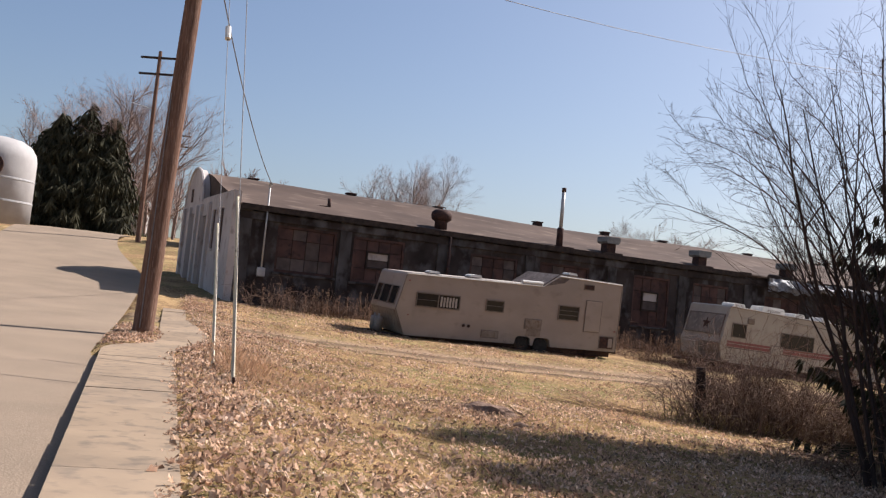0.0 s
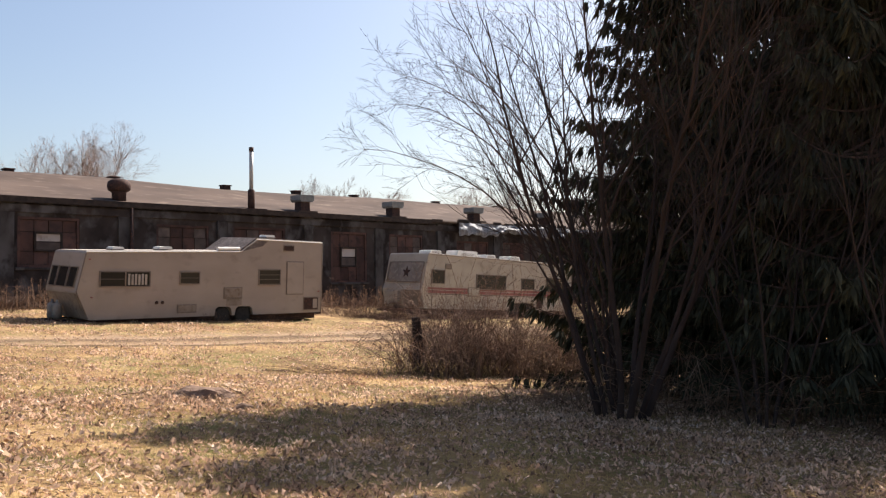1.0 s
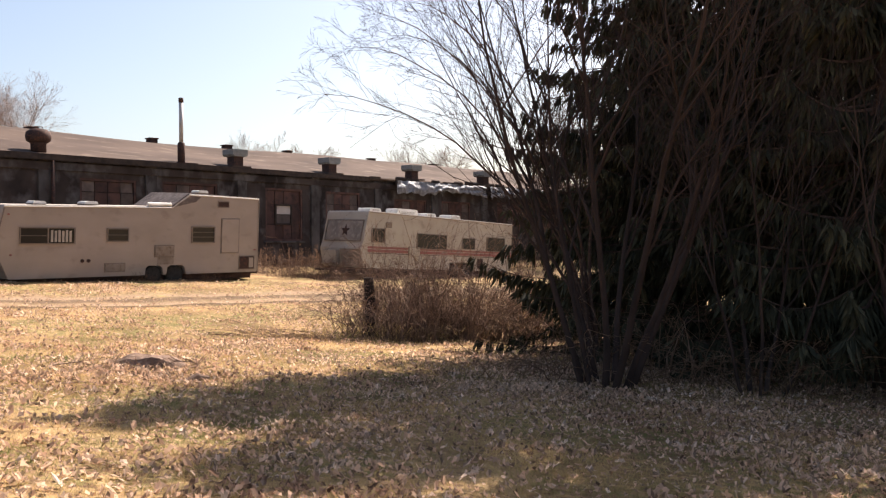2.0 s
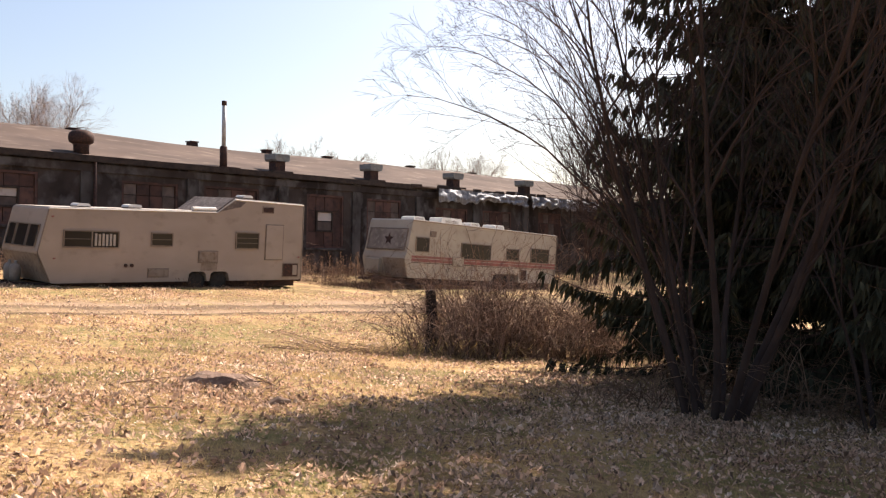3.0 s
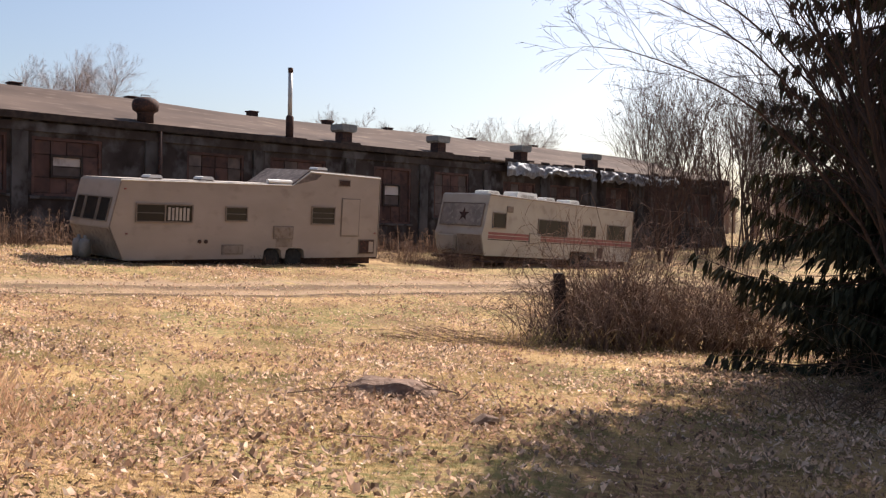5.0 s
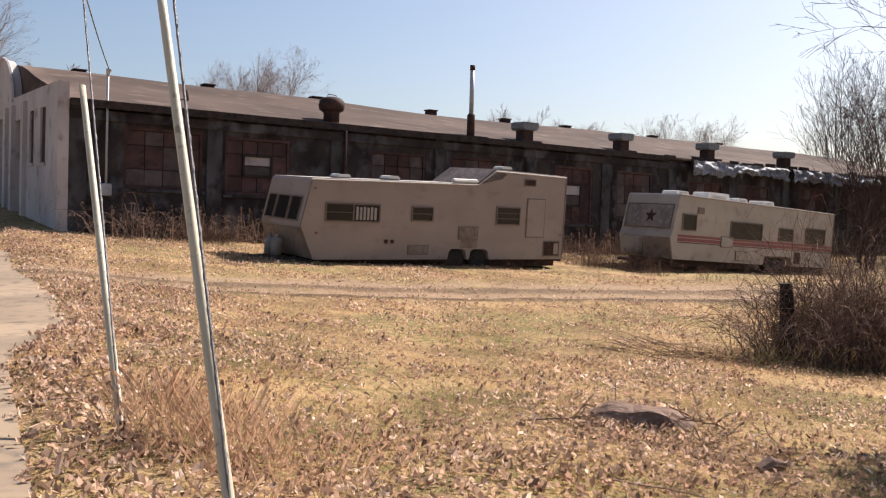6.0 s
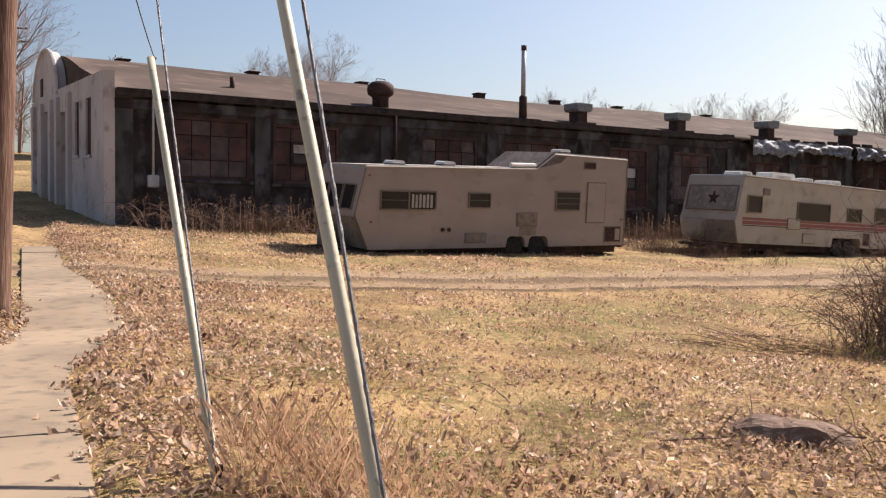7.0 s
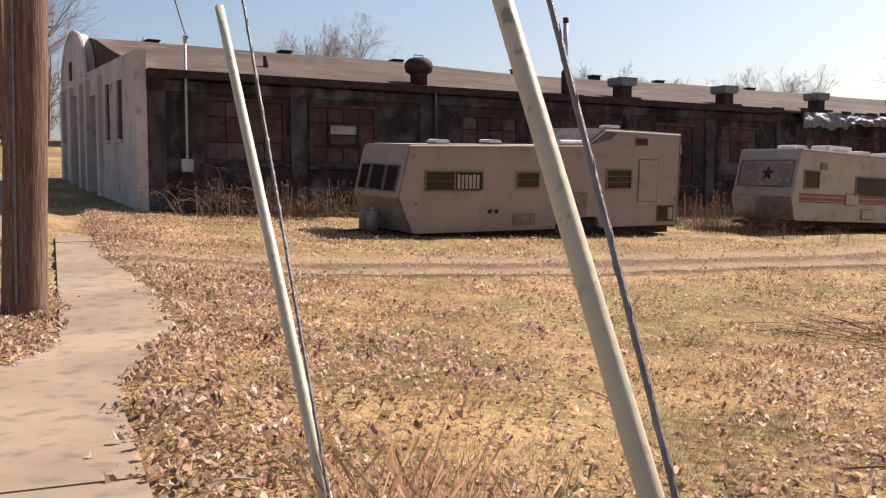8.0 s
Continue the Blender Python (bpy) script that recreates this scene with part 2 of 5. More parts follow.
# ---- mesh building ----
class Shape:
    """Collects vertices and faces for one mesh."""

    def __init__(self):
        self.v, self.f, self.m = [], [], []

    def add(self, verts, faces, slot=0):
        k = len(self.v)
        self.v.extend(tuple(p) for p in verts)
        self.f.extend(tuple(i + k for i in f) for f in faces)
        self.m.extend([slot] * len(faces))
        return self

    def box(self, x0, x1, y0, y1, z0, z1, slot=0, bevel=0.0):
        if bevel:
            b = bevel
            ring = lambda z, d: [(x0 + d, y0 + d, z), (x1 - d, y0 + d, z), (x1 - d, y1 - d, z), (x0 + d, y1 - d, z)]
            return self.add(ring(z0, b) + ring(z0 + b, 0) + ring(z1 - b, 0) + ring(z1, b),
                            [(3, 2, 1, 0), (12, 13, 14, 15)] + [(4 * r + i, 4 * r + (i + 1) % 4, 4 * r + 4 + (i + 1) % 4, 4 * r + 4 + i) for r in range(3) for i in range(4)], slot)
        p = [(x, y, z) for z in (z0, z1) for x, y in ((x0, y0), (x1, y0), (x1, y1), (x0, y1))]
        return self.add(p, [(3, 2, 1, 0), (4, 5, 6, 7), (0, 1, 5, 4), (1, 2, 6, 5), (2, 3, 7, 6), (3, 0, 4, 7)], slot)

    def prism(self, outline, y0, y1, slot=0):
        """An outline in x, z (counter-clockwise seen from -y) carried from y0 to y1."""
        n = len(outline)
        self.add([(x, y0, z) for x, z in outline] + [(x, y1, z) for x, z in outline],
                 [tuple(range(n)), tuple(range(2 * n - 1, n - 1, -1))] + [((i + 1) % n, i, i + n, (i + 1) % n + n) for i in range(n)], slot)
        return self

    def tube(self, pts, radii, sides=6, slot=0, cap=True):
        pts = [Vector(p) for p in pts]
        if not hasattr(radii, "__len__"):
            radii = [radii] * len(pts)
        verts, n = [], len(pts)
        d = (pts[1] - pts[0]).normalized()
        a = d.orthogonal().normalized()
        for i, p in enumerate(pts):
            d = (pts[min(i + 1, n - 1)] - pts[max(i - 1, 0)]).normalized()
            a = (a - d * a.dot(d))
            a = a.normalized() if a.length > 1e-6 else d.orthogonal().normalized()
            b = d.cross(a)
            for k in range(sides):
                t = 2 * math.pi * k / sides
                verts.append(p + (a * math.cos(t) + b * math.sin(t)) * radii[i])
        faces = [(i * sides + k, i * sides + (k + 1) % sides, (i + 1) * sides + (k + 1) % sides, (i + 1) * sides + k) for i in range(n - 1) for k in range(sides)]
        if cap:
            faces += [tuple(range(sides - 1, -1, -1)), tuple(range((n - 1) * sides, n * sides))]
        return self.add(verts, faces, slot)

    def lathe(self, profile, centre=(0, 0, 0), sides=20, slot=0):
        """A profile of (radius, height) turned about z."""
        n = len(profile)
        cx, cy, cz = centre
        verts = [(cx + r * math.cos(2 * math.pi * k / sides), cy + r * math.sin(2 * math.pi * k / sides), cz + h) for r, h in profile for k in range(sides)]
        faces = [(i * sides + k, i * sides + (k + 1) % sides, (i + 1) * sides + (k + 1) % sides, (i + 1) * sides + k) for i in range(n - 1) for k in range(sides)]
        return self.add(verts, faces + [tuple(range(sides - 1, -1, -1)), tuple(range((n - 1) * sides, n * sides))], slot)

    def mesh(self, name, mats, smooth=False):
        me = bpy.data.meshes.new(name)
        me.from_pydata(self.v, [], self.f)
        for m in mats if isinstance(mats, (list, tuple)) else [mats]:
            me.materials.append(m)
        if any(self.m):
            me.polygons.foreach_set("material_index", self.m)
        if smooth:
            me.polygons.foreach_set("use_smooth", [True] * len(me.polygons))
        me.update()
        return me


def thing(name, label, category, m=None, group="", kind="", data=None):
    ob = tagged(new(name, data), label, category, group, kind)
    if m is not None:
        ob.matrix_world = m
    return ob


def part(name, shape, mats, parent, label="", smooth=False, at=None, kind=""):
    ob = new(name, shape.mesh(name, mats, smooth))
    ob.parent = parent
    if at is not None:
        ob.matrix_basis = at
    return tagged(ob, label, kind=kind)


# ---- lie of the land ----
OX, OY = -4.9, 13.75          # a point on the walk's yard-side edge
DX, DY = -0.39, 0.921         # along the street
RX, RY = 0.921, 0.39          # from the street into the yard


def street(x, y):
    return (x - OX) * DX + (y - OY) * DY, (x - OX) * RX + (y - OY) * RY


def from_street(s, c):
    return OX + s * DX + c * RX, OY + s * DY + c * RY


def ease(t):
    t = max(0.0, min(1.0, t))
    return t * t * (3 - 2 * t)


def rise(s):
    return 0.0018 * max(0.0, min(s, 45.0)) ** 2 + 0.05 * max(0.0, min(s, 120.0) - 45)


def land(x, y):
    s, c = street(x, y)
    k = max(0.0, min(c, 32.0) - 0.8)
    b = 0.06 * k + 0.25 * (1 - math.exp(-k / 3))
    far = 1 - ease((c - 40) / 80)
    return rise(s) * far - b * (1 - 0.45 * ease((s - 3) / 13))


def bumps(x, y):
    return 0.045 * noise.noise((x * 0.7, y * 0.7, 3.1)) + 0.02 * noise.noise((x * 2.3, y * 2.3, 7.7))


def walk_left(s):
    return max(-1.05, min(-0.6, -0.65 - 0.04 * (s + 10))) + 0.8 * ease((s - 0.2) / 3.0)


def road_right(s):
    """The street's yard-side edge: under the walk at first, then bearing off past the pole."""
    if s < -0.4:
        return walk_left(s) + 0.12
    return -1.2 - 2.2 * ease((s - 24) / 20)


def walk_right(s):
    return 0.06 + 0.68 * ease((s - 0.2) / 3.4) - 0.35 * ease((s - 6.5) / 4)


ROAD_LEFT = -9.4


def yard(x, y):
    """Height of the ground sheet itself: sunk a little beneath the paving."""
    s, c = street(x, y)
    z = land(x, y)
    if ROAD_LEFT < c < road_right(s) + (0.2 if s < -0.4 else 0.0) and -60 < s < 61:
        return z - 0.28 * ease((c - ROAD_LEFT - 0.15) / 1.2)
    if walk_left(s) < c < walk_right(s) and -24 < s < 22:
        return z - 0.07
    z -= 0.05 * track_weight(x, y)
    return z + bumps(x, y) * (ease(c / 1.5) if c > 0 else 0.5)


def track_weight(x, y):
    """How worn the ground is: two ruts that run past the trailers to the street."""
    dx, dy = x + 11.0, y - 33.45
    u, v = dx * math.cos(BA) + dy * math.sin(BA), -dx * math.sin(BA) + dy * math.cos(BA)
    v += 0.16 * noise.noise((u * 0.3, 0.0, 4.0)) - 0.6 * ease((1.0 - u) / 6)
    if u < -8 or u > 45:
        return 0.0
    fade = ease((u + 8) / 4) * (1 - ease((u - 14) / 20))
    w = 0.0
    for mid, half in ((-9.7, 0.3), (-11.15, 0.26)):
        w = max(w, ease((half + 0.25 - abs(v - mid)) / 0.4))
    w = max(w, 0.3 * ease((1.4 - abs(v + 10.1)) / 0.5))
    return w * fade


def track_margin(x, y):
    """Darker brown turf on the near side of each rut."""
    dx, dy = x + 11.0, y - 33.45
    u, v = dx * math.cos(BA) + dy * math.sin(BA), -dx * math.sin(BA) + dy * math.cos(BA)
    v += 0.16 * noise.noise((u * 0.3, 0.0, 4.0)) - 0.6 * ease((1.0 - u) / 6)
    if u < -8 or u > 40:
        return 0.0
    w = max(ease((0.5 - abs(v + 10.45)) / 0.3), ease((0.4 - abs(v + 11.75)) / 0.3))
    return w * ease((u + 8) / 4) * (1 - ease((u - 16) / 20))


def ground_sheet():
    def axis(mid, near, step, far, count):
        inner = list(np.arange(-near, near + 1e-6, step))
        g = (far / near) ** (1 / count)
        outer = [near * g ** (i + 1) for i in range(count)]
        return [mid + t for t in [-o for o in reversed(outer)] + inner + outer]

    xs, ys = axis(2.0, 22.0, 0.25, 2500.0, 34), axis(17.0, 22.0, 0.25, 2500.0, 34)
    verts = [(x, y, yard(x, y)) for y in ys for x in xs]
    nx = len(xs)
    faces = [(j * nx + i, j * nx + i + 1, (j + 1) * nx + i + 1, (j + 1) * nx + i) for j in range(len(ys) - 1) for i in range(nx - 1)]
    sh = Shape().add(verts, faces)
    me = sh.mesh("ground", M_GROUND, True)
    a = me.attributes.new("track", "FLOAT", "POINT")
    a.data.foreach_set("value", [track_weight(x, y) if abs(x) < 50 and -10 < y < 70 else 0.0 for x, y, z in verts])
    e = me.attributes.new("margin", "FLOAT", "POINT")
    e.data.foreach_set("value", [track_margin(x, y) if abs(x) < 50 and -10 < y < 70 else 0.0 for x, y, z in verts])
    return thing("ground", "dry tan lawn strewn with brown leaves", "ground", kind="structure", data=me)


ground_sheet()


def road():
    sh = Shape()
    ss = [-60 + 1.25 * i for i in range(97)]
    n = 5
    verts = []
    for s in ss:
        for i in range(n):
            c = ROAD_LEFT + (road_right(s) - ROAD_LEFT) * i / (n - 1)
            x, y = from_street(s, c)
            verts.append((x, y, land(x, y) + (0.035 if i == 0 else (-0.1 + 0.08 * ease((s + 1) / 3)) + 0.06 * (1 - (i / 2 - 1) ** 2))))
    sh.add(verts, [(j * n + i, j * n + i + 1, (j + 1) * n + i + 1, (j + 1) * n + i) for j in range(len(ss) - 1) for i in range(n - 1)])
    thing("road", "sun-bleached tan asphalt street climbing away", "road", kind="structure", data=sh.mesh("road", M_ROAD, True))


def pavement():
    walk_way = thing("pavement", "pale concrete sidewalk with cracked joints and stains", "sidewalk", kind="structure")
    step = 1.4
    for i in range(-16, 10):
        s0, s1 = i * step + 0.008, (i + 1) * step - 0.008
        sh = Shape()
        rows = 4
        verts = []
        tilt = random.uniform(-0.006, 0.006)
        for r in range(rows + 1):
            s = s0 + (s1 - s0) * r / rows
            for c in (walk_left(s), walk_right(s) + 0.02 * noise.noise((s * 3, 1, 1))):
                x, y = from_street(s, c)
                z = land(x, y) + 0.012 + tilt * (r - 2)
                verts += [(x, y, z), (x, y, z - 0.16)]
        faces = []
        for r in range(rows):
            k = 4 * r
            faces += [(k, k + 2, k + 6, k + 4), (k + 1, k, k + 4, k + 5), (k + 2, k + 3, k + 7, k + 6)]
        faces += [(0, 1, 3, 2), (4 * rows, 4 * rows + 2, 4 * rows + 3, 4 * rows + 1)]
        part("slab", sh.add(verts, faces), M_WALK, walk_way)


road()
pavement()


# ---- the factory building ----
BUILD = pose(-11.0, 33.45, 0, 0, 0, 32.7)


def plan(u, v, z=0.0):
    return BUILD @ Vector((u, v, z))


def roof_height(v):
    """Shallow wing rising to an arched middle."""
    if v < 4.0:
        return 4.42 + 0.25 * v
    if v < 7.6:
        return 5.42 + 0.74 * math.sin((v - 4.0) / 3.6 * math.pi / 2)
    return 6.16 - 0.16 * (v - 7.6) ** 2


def window_bay(parent, u0, u1, z0, z1, style):
    win = part("window", Shape().box(u0, u1, 0.16, 0.2, z0, z1), M_DARKWOOD, parent)
    f = Shape()
    w = 0.09
    f.box(u0, u1, 0.02, 0.16, z1 - w, z1).box(u0, u1, 0.02, 0.16, z0, z0 + w)
    f.box(u0, u0 + w, 0.02, 0.16, z0 + w, z1 - w).box(u1 - w, u1, 0.02, 0.16, z0 + w, z1 - w)
    part("window_frame", f, M_BRICK, win)
    cols = 4
    cw = (u1 - u0 - 2 * w) / cols
    rows = [z0 + w, z0 + w + (z1 - z0) * 0.27, z0 + w + (z1 - z0) * 0.66, z1 - w]
    for i in range(cols):
        for j in range(3):
            a, b = u0 + w + i * cw + 0.012, u0 + w + (i + 1) * cw - 0.012
            c, d = rows[j] + 0.012, rows[j + 1] - 0.012
            mid = i in (1, 2) and j == 1
            if style == 1 and mid:
                continue
            m = M_GREYBOARD if (style == 2 and (i == 0 or i == 3 or j == 0)) or (style == 0 and (j == 0 or (i + j) % 3 == 0)) else M_BRICK
            part("panel", Shape().box(a, b, 0.07 + 0.01 * ((i * 7 + j * 3) % 4), 0.155, c, d), m, win)
    if style == 1:
        a, b = u0 + w + cw, u0 + w + 3 * cw
        c, d = rows[1], rows[2]
        g = Shape()
        g.box(a, b, 0.03, 0.15, d - 0.07, d).box(a, b, 0.03, 0.15, c, c + 0.07).box(a, a + 0.07, 0.03, 0.15, c + 0.07, d - 0.07).box(b - 0.07, b, 0.03, 0.15, c + 0.07, d - 0.07)
        part("inner_frame", g, M_DARKWOOD, win)
        part("pane", Shape().box(a + 0.07, b - 0.07, 0.09, 0.12, c + 0.07, (c + d) / 2 - 0.02), M_GREYBOARD, win, "whitened lower pane")
        part("pane", Shape().box(a + 0.07, b - 0.07, 0.09, 0.12, (c + d) / 2 + 0.02, d - 0.07), M_WHITEPAINT, win, "whitened upper pane")


def building():
    b = thing("factory_building", "derelict long factory with stained dark wall and low arched roof", "building", BUILD)
    length, depth = 48.0, 9.9
    bays = [(1.55, 3.95, 1.95, 3.75, 0), (4.68, 6.9, 1.9, 3.7, 1), (9.95, 12.25, 1.9, 3.62, 2), (13.4, 16.0, 1.9, 3.65, 0), (18.5, 20.6, 1.3, 3.62, 1),
            (22.0, 24.2, 1.6, 3.6, 2), (26.6, 29.0, 1.5, 3.4, 0), (30.2, 32.6, 1.5, 3.4, 2), (35.0, 37.2, 1.5, 3.5, 0), (39.4, 41.8, 1.5, 3.5, 2), (44.0, 46.2, 1.5, 3.5, 0)]
    u = 0.0
    for u0, u1, z0, z1, st in bays:
        for a, c, d, e in ((u, u0, -2.0, 4.36), (u0, u1, -2.0, z0), (u0, u1, z1, 4.36)):
            part("wall_section", Shape().box(a, c, 0, 0.3, d, e), M_WALL, b, "dark stained concrete wall")
        u = u1
    part("wall_section", Shape().box(u, length, 0, 0.3, -2.0, 4.36), M_WALL, b, "dark stained concrete wall")
    # end of the roof space, closing the front above the parapet
    ends = [(0.0, 3.9), (depth, 3.9)] + [(v, roof_height(v) - 0.02) for v in np.linspace(depth, 0.0, 30)]
    k = len(ends)
    part("roof_end", Shape().add([(0.02, v, z) for v, z in ends] + [(0.2, v, z) for v, z in ends], [tuple(range(k - 1, -1, -1)), tuple(range(k, 2 * k))] + [(i, (i + 1) % k, (i + 1) % k + k, i + k) for i in range(k)]), M_ROOF, b)
    for u0, u1, z0, z1, st in bays:
        window_bay(b, u0, u1, z0, z1, st)
        part("sill", Shape().box(u0 - 0.08, u1 + 0.08, -0.07, 0.1, z0 - 0.1, z0 - 0.003, bevel=0.015), M_PIER, b)
    for u in (0.25, 4.3, 8.6, 12.85, 17.2, 21.3, 25.4, 29.6, 33.8, 38.3, 43.0, 47.6):
        part("pier", Shape().box(u - 0.24, u + 0.24, -0.09, -0.002, -2.0, 4.2, bevel=0.02), M_PIER, b)
    part("cornice", Shape().box(-0.02, length, -0.10, -0.004, 3.84, 4.14, bevel=0.015), M_WALL, b)
    rear = Shape().box(0.3, length, depth - 0.3, depth, -2, 4.36)
    outline = [(0.3, -2.0), (depth - 0.3, -2.0)] + [(v, roof_height(v) - 0.12) for v in np.linspace(depth - 0.3, 0.3, 24)]
    n = len(outline)
    rear.add([(length - 0.3, v, z) for v, z in outline] + [(length - 0.003, v, z) for v, z in outline],
             [tuple(range(n - 1, -1, -1)), tuple(range(n, 2 * n))] + [(i, (i + 1) % n, (i + 1) % n + n, i + n) for i in range(n)])
    part("rear_wall", rear, M_WALL, b)
    # roof, sagging a little between its trusses
    sh = Shape()
    vs = np.linspace(-0.22, depth + 0.22, 40)
    us = np.linspace(0.0, length + 0.15, 70)
    verts = []
    for uu in us:
        sag = 0.14 * math.exp(-((uu - 18.5) / 4.5) ** 2) - 0.03 * math.sin(uu * 0.75) * 0.6
        for v in vs:
            verts.append((uu, v, roof_height(v) - sag * max(0, min(1, (v + 0.2) / 5))))
    k = len(vs)
    faces = [(i * k + j, (i + 1) * k + j, (i + 1) * k + j + 1, i * k + j + 1) for i in range(len(us) - 1) for j in range(k - 1)]
    low = [(x, y, z - 0.1) for x, y, z in verts]
    nv = len(verts)
    faces += [tuple(nv + q for q in reversed(f)) for f in faces]
    faces += [(i * k, (i + 1) * k, (i + 1) * k + nv, i * k + nv)[::-1] for i in range(len(us) - 1)]
    faces += [(j, j + 1, j + 1 + nv, j + nv)[::-1] for j in range(k - 1)]
    part("roof", sh.add(verts + low, faces), M_ROOF, b, "brown felt roof rising to a low arch", smooth=True)
    part("eave_board", Shape().box(0, 24.6, -0.26, -0.22, 4.18, 4.40), M_DARKWOOD, b)
    for i in range(26):
        a = 24.6 + i * 0.9
        if random.random() < 0.8:
            part("eave_board", Shape().box(a, a + random.uniform(0.5, 0.88), -0.34 + random.uniform(-0.06, 0.06), -0.26, 4.18 + random.uniform(-0.06, 0.1), 4.42 + random.uniform(-0.03, 0.06)), M_DARKWOOD, b, "broken dark eave board")
    # whitewashed street front
    arch = [(7.6 - 1.85 * math.cos(math.pi * i / 16), 4.75 + 1.58 * math.sin(math.pi * i / 16)) for i in range(17)]
    n = len(arch)
    gable = Shape().add([(-0.3, v, z) for v, z in arch] + [(-0.004, v, z) for v, z in arch],
                        [tuple(range(n)), tuple(range(2 * n - 1, n - 1, -1))] + [((i + 1) % n, i, i + n, (i + 1) % n + n) for i in range(n)])
    fw = part("gable", gable, M_WHITEPAINT, b, "flaking whitewashed arched gable")
    holes = [(1.3, 1.95, 2.62, 4.25), (2.75, 3.3, 2.66, 4.25)]
    # strips between the holes, then everything beyond
    def strip(v0, v1, z0, z1):
        part("wall_section", Shape().box(-0.3, -0.004, v0, v1, z0, z1), M_WHITEPAINT, b, "flaking whitewashed wall")
    strip(-0.1, 1.3, -1, 4.86)
    for v0, v1, z0, z1 in holes:
        strip(v0, v1, -1, z0)
        strip(v0, v1, z1, 4.86)
    strip(1.95, 2.75, -1, 4.86)
    strip(3.3, 4.0, -1, 4.86)
    strip(4.0, 5.3, 4.1, 4.86)
    strip(5.3, 5.7, -1, 4.86)
    strip(5.7, 6.3, 4.2, 4.745)
    strip(6.3, 8.1, 4.3, 4.745)
    strip(6.3, 6.6, -1, 4.3)
    strip(7.8, 8.1, -1, 4.3)
    strip(8.1, 8.7, 4.2, 4.745)
    strip(8.7, 9.9, -1, 4.745)
    for v in (3.85, 5.5, 6.45, 7.95, 9.3):
        part("pilaster", Shape().box(-0.42, -0.303, v - 0.17, v + 0.17, -1, 4.6, bevel=0.02), M_WHITEPAINT, fw)
    for v0, v1, z0, z1 in holes:
        w = part("window", Shape().box(-0.24, -0.2, v0, v1, z0, z1), M_RUST, fw, "boarded dark window")
        part("sill", Shape().box(-0.36, -0.302, v0 - 0.06, v1 + 0.06, z0 - 0.09, z0 - 0.003), M_WHITEPAINT, w)
    for v0, v1, z1 in ((4.0, 5.3, 4.1), (5.7, 6.3, 4.2), (6.6, 7.8, 4.3), (8.1, 8.7, 4.2)):
        part("doorway", Shape().box(-0.12, -0.06, v0, v1, -1, z1), M_STAIN if v0 < 5 else M_GALV, fw, "closed weathered door")
    part("gable_window", Shape().box(-0.33, -0.302, 7.9, 8.25, 4.85, 5.45), M_RUST, fw)
    tube_pts = [(-0.3, 7.6 - 1.9 * math.cos(math.pi * i / 16), 4.75 + 1.62 * math.sin(math.pi * i / 16)) for i in range(17)]
    part("coping", Shape().tube(tube_pts, 0.07, 6), M_WHITEPAINT, fw)
    return b


building()


def on_roof(name, label, cat, u, v, group=""):
    return thing(name, label, cat, BUILD @ Matrix.Translation((u, v, roof_height(v) - 0.06)), group)


def roof_fan(u):
    t = on_roof("roof_ventilator", "round rusted ventilator with a bulbous black hood on the roof edge", "ventilator", u, 0.4)
    part("neck", Shape().lathe([(0.27, -0.1), (0.27, 0.32), (0.30, 0.36)]), M_RUST, t, smooth=True)
    part("hood", Shape().lathe([(0.30, 0.36), (0.42, 0.44), (0.45, 0.6), (0.42, 0.74), (0.30, 0.84), (0.12, 0.88), (0.0, 0.885)]), M_RUST, t, smooth=True)
    part("cage", Shape().tube([(-0.2, 0, 0.8), (-0.15, 0, 0.95), (0.15, 0, 0.95), (0.2, 0, 0.8)], 0.015, 5), M_RUST, t)


def square_vents():
    first = None
    for u in (17.2, 22.6, 28.3, 34.2):
        if first is None:
            first = on_roof("roof_vent", "rusted square roof vent with a wide grey metal cap", "vent", u, 0.4, "vents along the roof edge")
            part("shaft", Shape().box(-0.24, 0.24, -0.24, 0.24, -0.12, 0.5, bevel=0.02), M_RUST, first)
            part("cap", Shape().prism([(-0.3, 0.44), (0.3, 0.44), (0.38, 0.52), (0.38, 0.74), (-0.38, 0.74), (-0.38, 0.52)], -0.38, 0.38), M_CAP, first, "grey metal cap")
            part("flashing", Shape().box(-0.5, 0.5, -0.46, 0.46, -0.14, 0.03), M_ROOF, first)
        else:
            copy_thing(first, BUILD @ Matrix.Translation((u, 0.4, roof_height(0.4) - 0.06)))


def ridge_boxes():
    first = None
    for u in (2.0, 6.7, 11.3, 17.05, 21.3, 25.2, 31.5, 37.0):
        m = BUILD @ Matrix.Translation((u, 6.6, roof_height(6.6) - 0.13))
        if first is None:
            first = thing("ridge_vent", "low dark box vent on the roof ridge", "vent", m, "vents along the ridge")
            part("body", Shape().box(-0.19, 0.19, -0.19, 0.19, -0.2, 0.16, bevel=0.02), M_RUST, first)
            part("lid", Shape().box(-0.23, 0.23, -0.23, 0.23, 0.16, 0.22, bevel=0.015), M_RUST, first)
        else:
            copy_thing(first, m)


